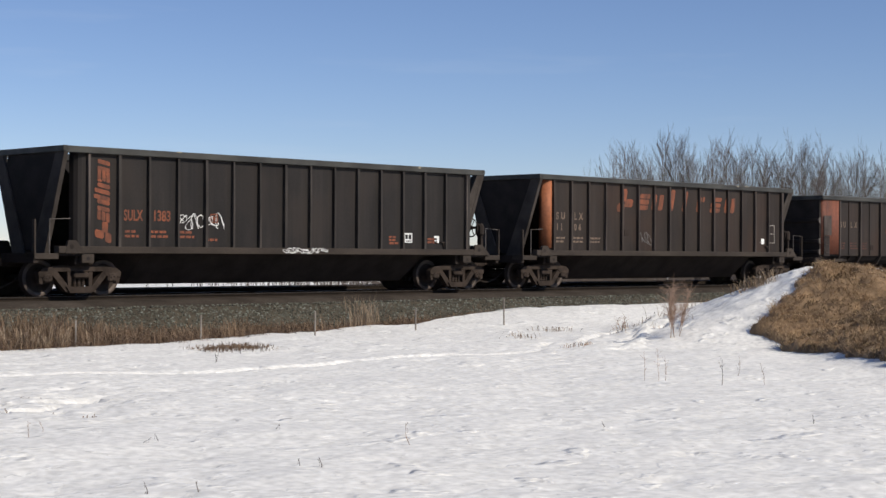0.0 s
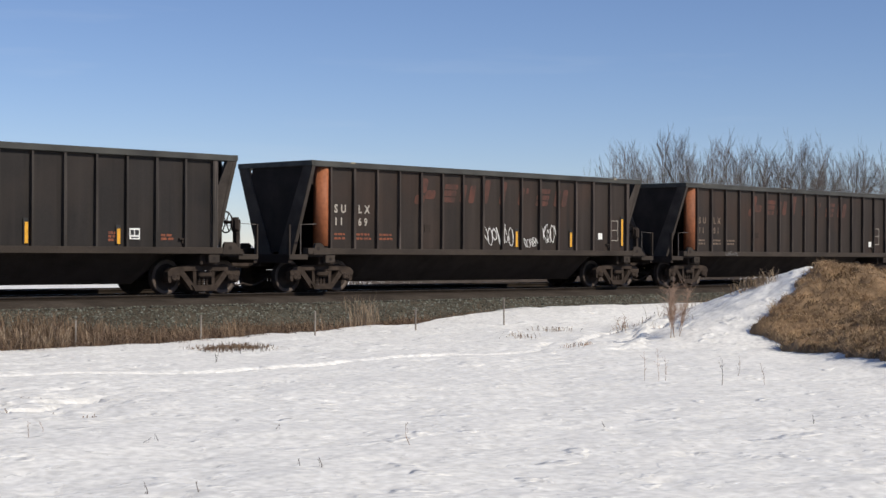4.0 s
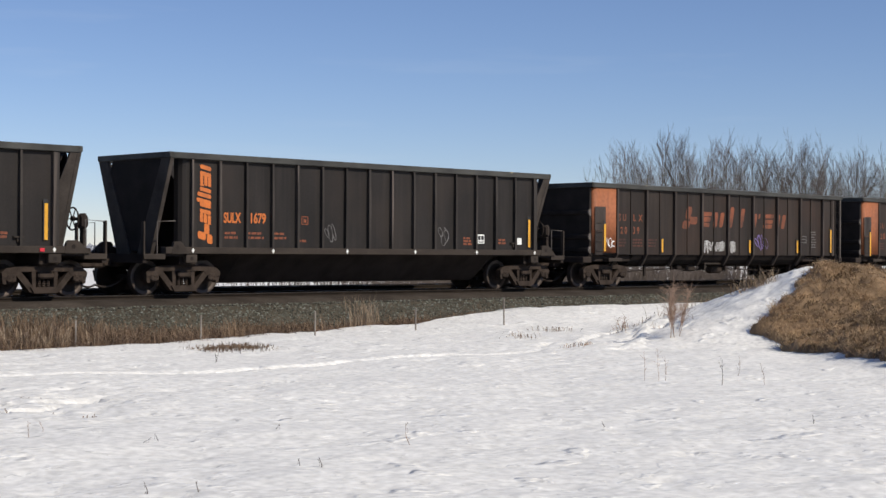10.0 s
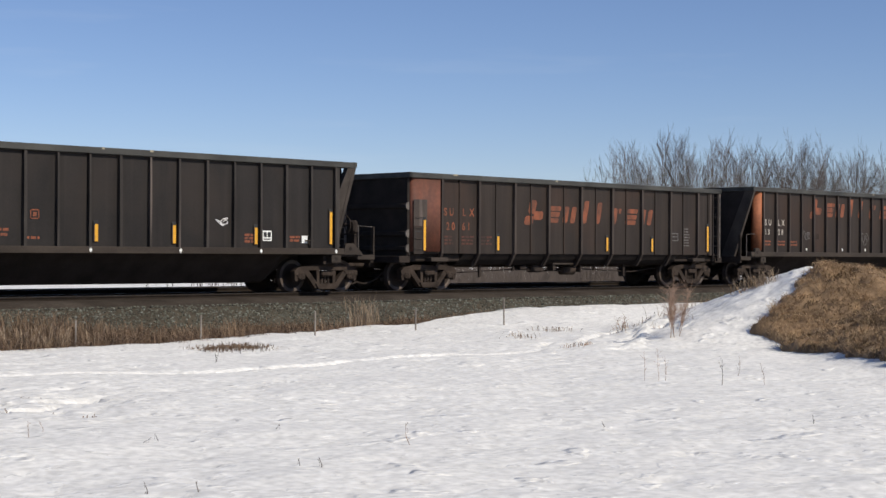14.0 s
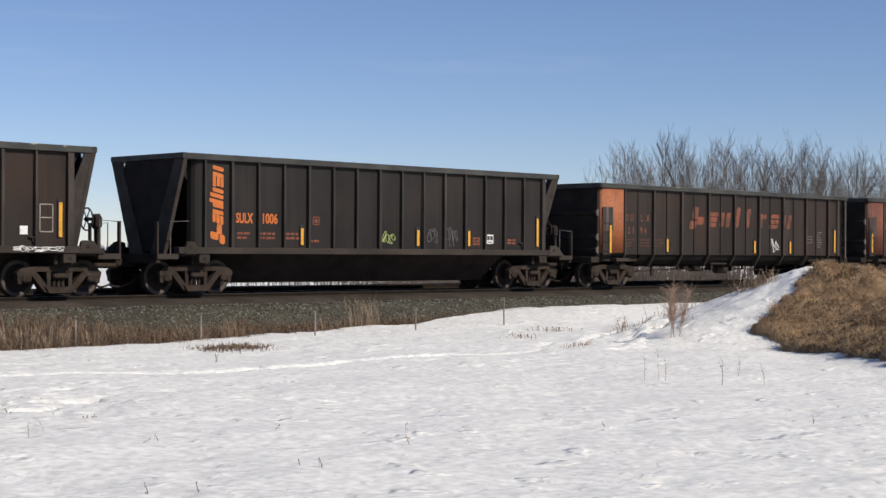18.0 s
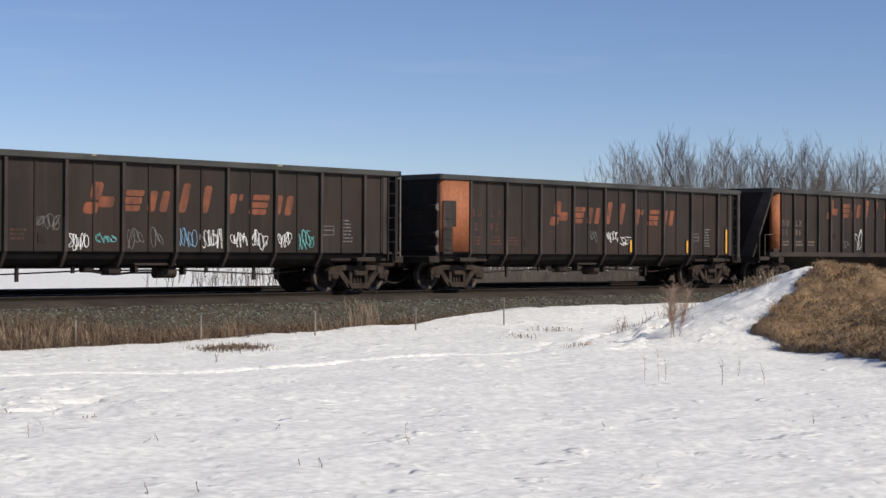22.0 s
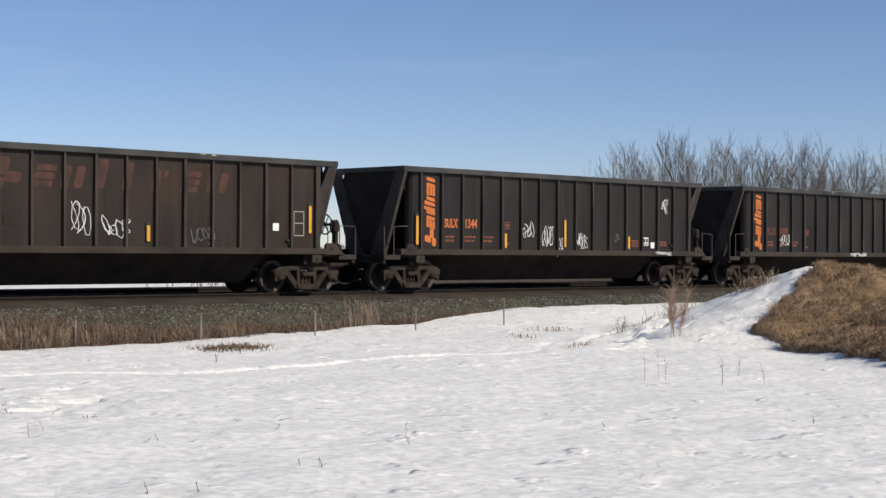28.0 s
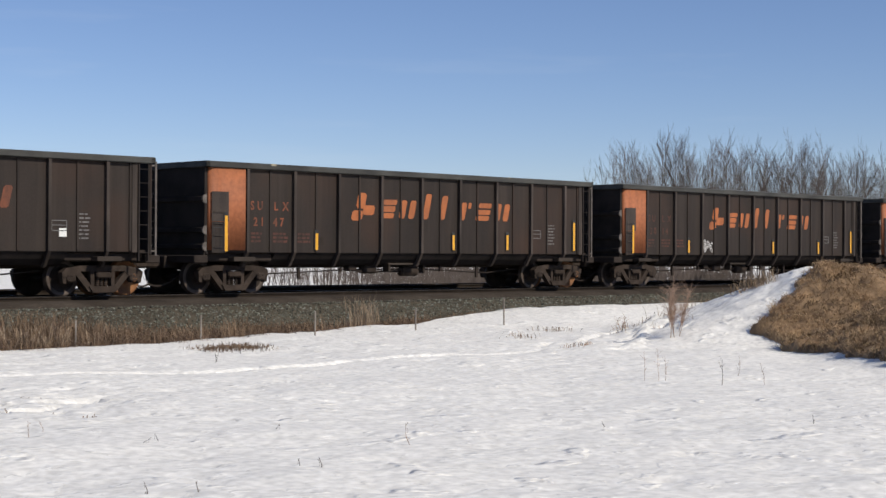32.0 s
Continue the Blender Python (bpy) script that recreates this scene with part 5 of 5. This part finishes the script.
def bush(x, y, height, twigs, seed):
    """A leafless shrub: two or three stems and a haze of fine twigs."""
    r = random.Random(seed)
    s = Shape()
    z = snow_z(x, y) - 0.05
    stems = []
    for _ in range(3):
        foot = Vector((x + r.uniform(-0.1, 0.1), y + r.uniform(-0.1, 0.1), z))
        top = foot + Vector((r.uniform(-0.3, 0.3), r.uniform(-0.3, 0.3), 1.0)) * height * r.uniform(0.7, 1.0)
        stems.append((foot, top))
        s.tube([foot, foot.lerp(top, 0.5) + Vector((r.uniform(-0.04, 0.04), 0, 0)), top], [0.008, 0.006, 0.003], 4)
    for _ in range(twigs):
        foot, top = r.choice(stems)
        a = foot.lerp(top, r.uniform(0.3, 1.0))
        b = a + Vector((r.uniform(-0.5, 0.5), r.uniform(-0.5, 0.5), r.uniform(0.1, 0.6))) * height * 0.5
        s.tube([a, a.lerp(b, 0.5) + Vector((0, 0, 0.02)), b], [0.0027, 0.0021, 0.0011], 3)
    tagged(part("shrub", s, SHRUB, None), "small leafless reddish-brown shrub standing in snow", "shrub")


def weed(x, y, height, branches, seed):
    """A dead weed stalk with side sprigs, standing in the snow."""
    r = random.Random(seed)
    s = Shape()
    z = snow_z(x, y)
    top = Vector((x + r.uniform(-0.06, 0.06), y + r.uniform(-0.06, 0.06), z + height))
    foot = Vector((x, y, z - 0.05))
    mid = foot.lerp(top, 0.5) + Vector((r.uniform(-0.03, 0.03), r.uniform(-0.03, 0.03), 0))
    s.tube([foot, mid, top], [0.0042, 0.0032, 0.0016] if branches == 5 else [0.0032, 0.0025, 0.0012], 4)
    for _ in range(branches):
        a = foot.lerp(top, r.uniform(0.35, 0.95))
        d = Vector((r.uniform(-1, 1), r.uniform(-1, 1), r.uniform(0.4, 1.4))).normalized()
        b = a + d * height * r.uniform(0.12, 0.3)
        s.tube([a, b], [0.0022, 0.001], 3)
    tagged(part("dead_weed", s, TWIG if branches in (3, 5) else SHRUB, None), "dead brown weed stalk standing in snow", "weed")


def stones():
    r = random.Random(5)
    s = Shape()
    ico = [(0, 0, 1), (0.9, 0, 0.2), (0.1, 0.95, 0), (-0.85, 0.1, 0.1), (0, -0.9, 0.15), (0.1, 0, -0.8)]
    tri = [(0, 1, 2), (0, 2, 3), (0, 3, 4), (0, 4, 1), (5, 2, 1), (5, 3, 2), (5, 4, 3), (5, 1, 4)]
    for _ in range(30000):
        x = 10 + 62 * r.random()
        t = r.random()
        y = -1.9 - 2.1 * t
        z = -0.25 if y > -2.25 else -0.27 - (-2.25 - y) / 1.5 * 0.61
        k = r.uniform(0.022, 0.05)
        a = r.uniform(0, 6.28)
        c, d = math.cos(a), math.sin(a)
        n = len(s.v)
        s.v += [(x + k * (c * p[0] - d * p[1]) * r.uniform(0.7, 1.3), y + k * (d * p[0] + c * p[1]), z + k * p[2] * r.uniform(0.6, 1.1)) for p in ico]
        s.f += [tuple(n + i for i in f) for f in tri]
    me = bpy.data.meshes.new("ballast_stones")
    me.from_pydata(s.v, [], s.f)
    me.materials.append(STONE)
    tagged(new("ballast_stones", me), "loose grey and pale crushed ballast stones", "gravel", kind="stuff")


stones()

# tufts beside the ballast and on the drift, then single weeds in the field
tuft(25.69, -5.84, 90, 0.18, 1.00, PALE_STRAW, 0.5)
tuft(27.49, -4.19, 60, 0.14, 0.9, PALE_STRAW, 0.5)
tuft(20.64, -7.22, 60, 0.15, 0.55, None, 0.5)
tuft(17.74, -10.97, 260, 0.28, 0.16, VERGE_DEAD, 1.4)
tuft(18.58, -10.31, 260, 0.25, 0.18, VERGE_DEAD, 1.4)
tuft(19.59, -7.55, 50, 0.20, 0.35, None, 0.5)
tuft(27.99, -11.90, 16, 0.16, 0.35, PALE_STRAW, 0.9)
tuft(31.09, -11.26, 40, 0.35, 0.6, PALE_STRAW, 0.6)
tuft(31.77, -11.19, 40, 0.30, 0.6, PALE_STRAW, 0.6)
tuft(23.71, -14.16, 25, 0.12, 0.12, None, 0.9)
tuft(24.18, -14.05, 18, 0.10, 0.12, None, 0.9)
tuft(17.90, -4.94, 120, 0.50, 0.50, None, 0.4)
tuft(16.82, -5.42, 140, 0.50, 0.55, None, 0.4)
tuft(30.94, -12.26, 24, 0.30, 0.35, PALE_STRAW, 0.8)
tuft(16.48, -6.43, 90, 0.40, 0.50, None, 0.4)
tuft(18.52, -5.46, 80, 0.40, 0.40, None, 0.4)
bush(25.78, -15.02, 1.05, 230, 3)
bush(26.15, -14.75, 1.0, 210, 7)
bush(28.66, -11.34, 0.42, 40, 9)
bush(28.0, -13.3, 0.5, 24, 12)
tuft(29.49, -14.52, 120, 0.20, 0.5, PALE_STRAW, 1.5)
tuft(29.46, -14.21, 60, 0.18, 0.4, STRAW_DARK, 1.4)
tuft(18.28, -10.52, 320, 0.30, 0.15, VERGE_STRAW, 2.6)
tuft(17.75, -10.6, 160, 0.26, 0.14, VERGE_STRAW, 2.6)
tuft(15.5, -7.55, 110, 0.4, 0.85, PALE_STRAW, 1.3)
tuft(16.1, -7.3, 70, 0.4, 0.8, PALE_STRAW, 1.3)
tuft(17.0, -7.2, 40, 0.45, 0.6, PALE_STRAW, 1.2)
tuft(18.9, -6.9, 40, 0.4, 0.45, VERGE_STRAW, 1.2)
tuft(16.72, -5.60, 420, 0.55, 1.15, None, 1.1)
tuft(17.40, -5.64, 380, 0.5, 1.0, None, 1.1)
tuft(18.24, -5.79, 260, 0.45, 0.75, None, 1.1)
tuft(28.08, -9.92, 60, 0.3, 0.22, None, 1.0)
tuft(25.06, -11.64, 40, 0.25, 0.2, None, 1.0)
tuft(29.23, -11.42, 60, 0.4, 0.25, None, 1.0)
weed(18.01, -21.47, 0.36, 5, 0)
weed(18.45, -21.86, 0.3, 4, 1)
weed(17.76, -20.35, 0.4, 7, 2)
weed(17.91, -20.49, 0.46, 6, 3)
weed(17.96, -20.56, 0.34, 7, 6)
weed(19.35, -20.81, 0.3, 4, 7)
weed(10.15, -23.5, 0.2, 4, 8)
weed(8.4, -23.95, 0.07, 5, 10)
weed(8.49, -24.13, 0.09, 5, 11)
weed(6.67, -24.31, 0.09, 5, 12)
weed(6.96, -24.58, 0.08, 5, 13)
weed(15.76, -13.24, 0.26, 5, 14)
weed(15.55, -13.41, 0.2, 5, 15)
weed(8.08, -20.35, 0.15, 4, 16)
weed(8.3, -20.2, 0.1, 4, 17)
weed(12.78, -23.65, 0.06, 5, 18)
weed(14.28, -25.18, 0.09, 5, 19)
weed(24.7, -11.8, 0.2, 4, 21)
weed(8.44, -21.73, 0.05, 5, 22)
weed(8.58, -21.69, 0.06, 5, 23)
weed(9.97, -21.83, 0.05, 5, 24)
tuft(9.21, -18.01, 8, 0.06, 0.10, VERGE_DEAD, 1.2)
tuft(10.2, -16.73, 8, 0.07, 0.08, VERGE_DEAD, 1.2)
tuft(9.56, -18.5, 8, 0.05, 0.10, VERGE_DEAD, 1.2)
tuft(9.44, -19.3, 9, 0.06, 0.10, VERGE_DEAD, 1.2)
tuft(23.23, -14.48, 16, 0.10, 0.20, SHRUB, 0.9)
tuft(23.84, -14.26, 14, 0.10, 0.16, SHRUB, 0.9)
tuft(26.9, -14.1, 12, 0.15, 0.25, SHRUB, 0.9)
tuft(27.6, -13.0, 12, 0.2, 0.25, SHRUB, 0.9)

# ---- fence posts ----
for x, top in ((16.49, -0.22), (19.41, -0.20), (22.45, -0.19), (25.49, -0.18), (28.49, 0.01)):
    post = Shape()
    post.box(-0.016, 0.016, -0.004, 0.004, -0.5, top + 0.70, 0.0)
    post.box(-0.004, 0.004, 0.004, 0.028, -0.5, top + 0.70, 0.0)
    ob = part("fence_post", post, POST, None, at=(x, -7.9, -0.70))
    tagged(ob, "thin grey steel fence post in the snow", "fence post", "posts of the fence line")


# ---- trees ----
def tree_parts(seed, height):
    """Trunk and bare crown of a young poplar: upright limbs that fork into many fine twigs."""
    r = random.Random(seed)
    trunk, crown = Shape(), Shape()
    pts, x, y = [], 0.0, 0.0
    n = 7
    for i in range(n + 1):
        pts.append(Vector((x, y, height * 0.92 * i / n)))
        x += r.uniform(-0.09, 0.09)
        y += r.uniform(-0.09, 0.09)
    base = 0.0085 * height
    trunk.tube(pts, [0.75 * base * (1 - 0.86 * i / n) for i in range(n + 1)], 6)

    def grow(p, way, length, radius, depth):
        q, line, rad = Vector(p), [Vector(p)], [radius]
        k = 3
        for i in range(k):
            way = (way + Vector((r.uniform(-0.06, 0.06), r.uniform(-0.06, 0.06), 0.05))).normalized()
            q = q + way * length / k
            line.append(q.copy())
            rad.append(radius * (1 - 0.75 * (i + 1) / k))
            if depth:
                for _ in range(2 if depth > 1 else r.choice((2, 2, 3))):
                    side = (way + Vector((r.uniform(-0.42, 0.42), r.uniform(-0.42, 0.42), r.uniform(0.05, 0.4)))).normalized()
                    grow(q, side, length * r.uniform(0.35, 0.6), max(0.0042, radius * 0.55), depth - 1)
        crown.tube(line, rad, 3)

    for i in range(46):
        t = r.uniform(0.12, 0.98)
        k = min(n - 1, int(t * n))
        p = pts[k].lerp(pts[k + 1], t * n - k)
        a = r.uniform(0, 6.283)
        way = Vector((math.cos(a), math.sin(a), r.uniform(1.1, 2.3))).normalized()
        grow(p, way, height * r.uniform(0.09, 0.19) * (1.25 - 0.65 * t), base * (0.16 - 0.08 * t), 1 if i % 2 else 2)
    return trunk, crown


TREES = []
for seed, height in ((3, 11.0), (8, 10.2), (15, 9.4), (21, 11.6), (33, 8.6)):
    trunk, crown = tree_parts(seed, height)
    TREES.append((height, trunk.mesh("trunk", BARK, True), crown.mesh("crown", TWIG)))


def plant_tree(kind, a, q, size, turn):
    height, trunk, crown = TREES[kind]
    p = Vector(EYE) + RIGHT * a + AHEAD * q
    ob = new("bare_tree")
    ob.matrix_basis = pose(p.x, p.y, snow_z(p.x, p.y) - 0.05, 0, 0, turn)
    part("trunk", trunk, BARK, ob).scale = (size, size, size)
    part("crown", crown, TWIG, ob).scale = (size, size, size)
    tagged(ob, "leafless grey-brown poplar behind the track", "tree", "row of bare trees")


rng = random.Random(4)
for u, v in ((1042, 292), (1096, 232), (1122, 240), (1150, 262), (1178, 216), (1203, 218), (1228, 250), (1262, 232), (1284, 228), (1306, 244), (1330, 232), (1352, 240), (1378, 246), (1402, 236), (1418, 230), (1440, 252), (1463, 236), (1484, 262), (1510, 248), (1530, 252), (1556, 256), (1582, 244), (1610, 250)):
    for extra in range(7):
        q = 112 + rng.uniform(-5, 5) + 4 * extra
        a = (u + rng.uniform(-7, 7) * extra - 784) / 2807 * q
        top = 1.06 + (452 - v - 9 * extra + rng.uniform(-4, 4)) / 2807 * q + 0.8
        kind = rng.randrange(5)
        plant_tree(kind, a, q, top / TREES[kind][0] / 1.03, rng.uniform(0, 360))


# ---- brush behind the track, far woods ----
def thicket(name, count, place, height, mat, label, category, radius=0.012):
    r = random.Random(name)
    s = Shape()
    for _ in range(count):
        x, y = place(r)
        z = snow_z(x, y)
        h = height * r.uniform(0.5, 1.3)
        tip = Vector((x + r.uniform(-0.25, 0.25) * h, y + r.uniform(-0.25, 0.25) * h, z + h))
        foot = Vector((x, y, z - 0.05))
        s.tube([foot, foot.lerp(tip, 0.55), tip], [radius, radius * 0.8, radius * 0.4], 3)
        for _ in range(3):
            a = foot.lerp(tip, r.uniform(0.3, 0.8))
            s.tube([a, a + Vector((r.uniform(-0.3, 0.3), r.uniform(-0.3, 0.3), r.uniform(0.2, 0.45))) * h], [radius * 0.6, radius * 0.3], 3)
    me = bpy.data.meshes.new(name)
    me.from_pydata(s.v, [], s.f)
    me.materials.append(mat)
    return tagged(new(name, me), label, category, kind="stuff")


def brush_place(r):
    q = r.uniform(66, 112)
    a = (r.gauss(0.06, 0.07) if r.random() < 0.62 else r.triangular(-0.19, 0.2, 0.18)) * q
    p = Vector(EYE) + RIGHT * a + AHEAD * q
    return p.x, p.y


thicket("brush", 3800, brush_place, 1.2, TWIG, "thin leafless brush standing in snow", "brush", 0.017)


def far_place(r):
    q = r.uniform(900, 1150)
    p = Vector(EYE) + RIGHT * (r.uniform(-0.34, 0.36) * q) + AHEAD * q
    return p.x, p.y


thicket("far_woods", 2600, far_place, 5.0, FAR_WOOD, "line of distant bare woods, haze put into their pale colour", "woods", 0.7)


# ---- motion ----
def motions():
    for i, ob in enumerate(CARS):
        times = sorted(set([2.0 * k for k in range(17)] + [17.0, 17.5, 17.6, 17.7, 17.8, 17.9, 18.4]))
        walk(ob, [(t, pose(car_x(i, t), 0, 0)) for t in times])
        seen = [k / FPS for k in range(int(SECONDS * FPS) + 1) if 6 < car_x(i, k / FPS) < 76]
        if not seen:
            continue
        for w in ob.children_recursive:
            if w.name.startswith("wheelset"):
                rows = []
                for t in sorted({0.0, SECONDS, *seen}):
                    x = car_x(i, min(max(t, seen[0]), seen[-1]))
                    rows.append((t, Matrix.Translation(w.location) @ Matrix.Rotation(x / WHEEL_R, 4, "Y")))
                walk(w, rows)


motions()
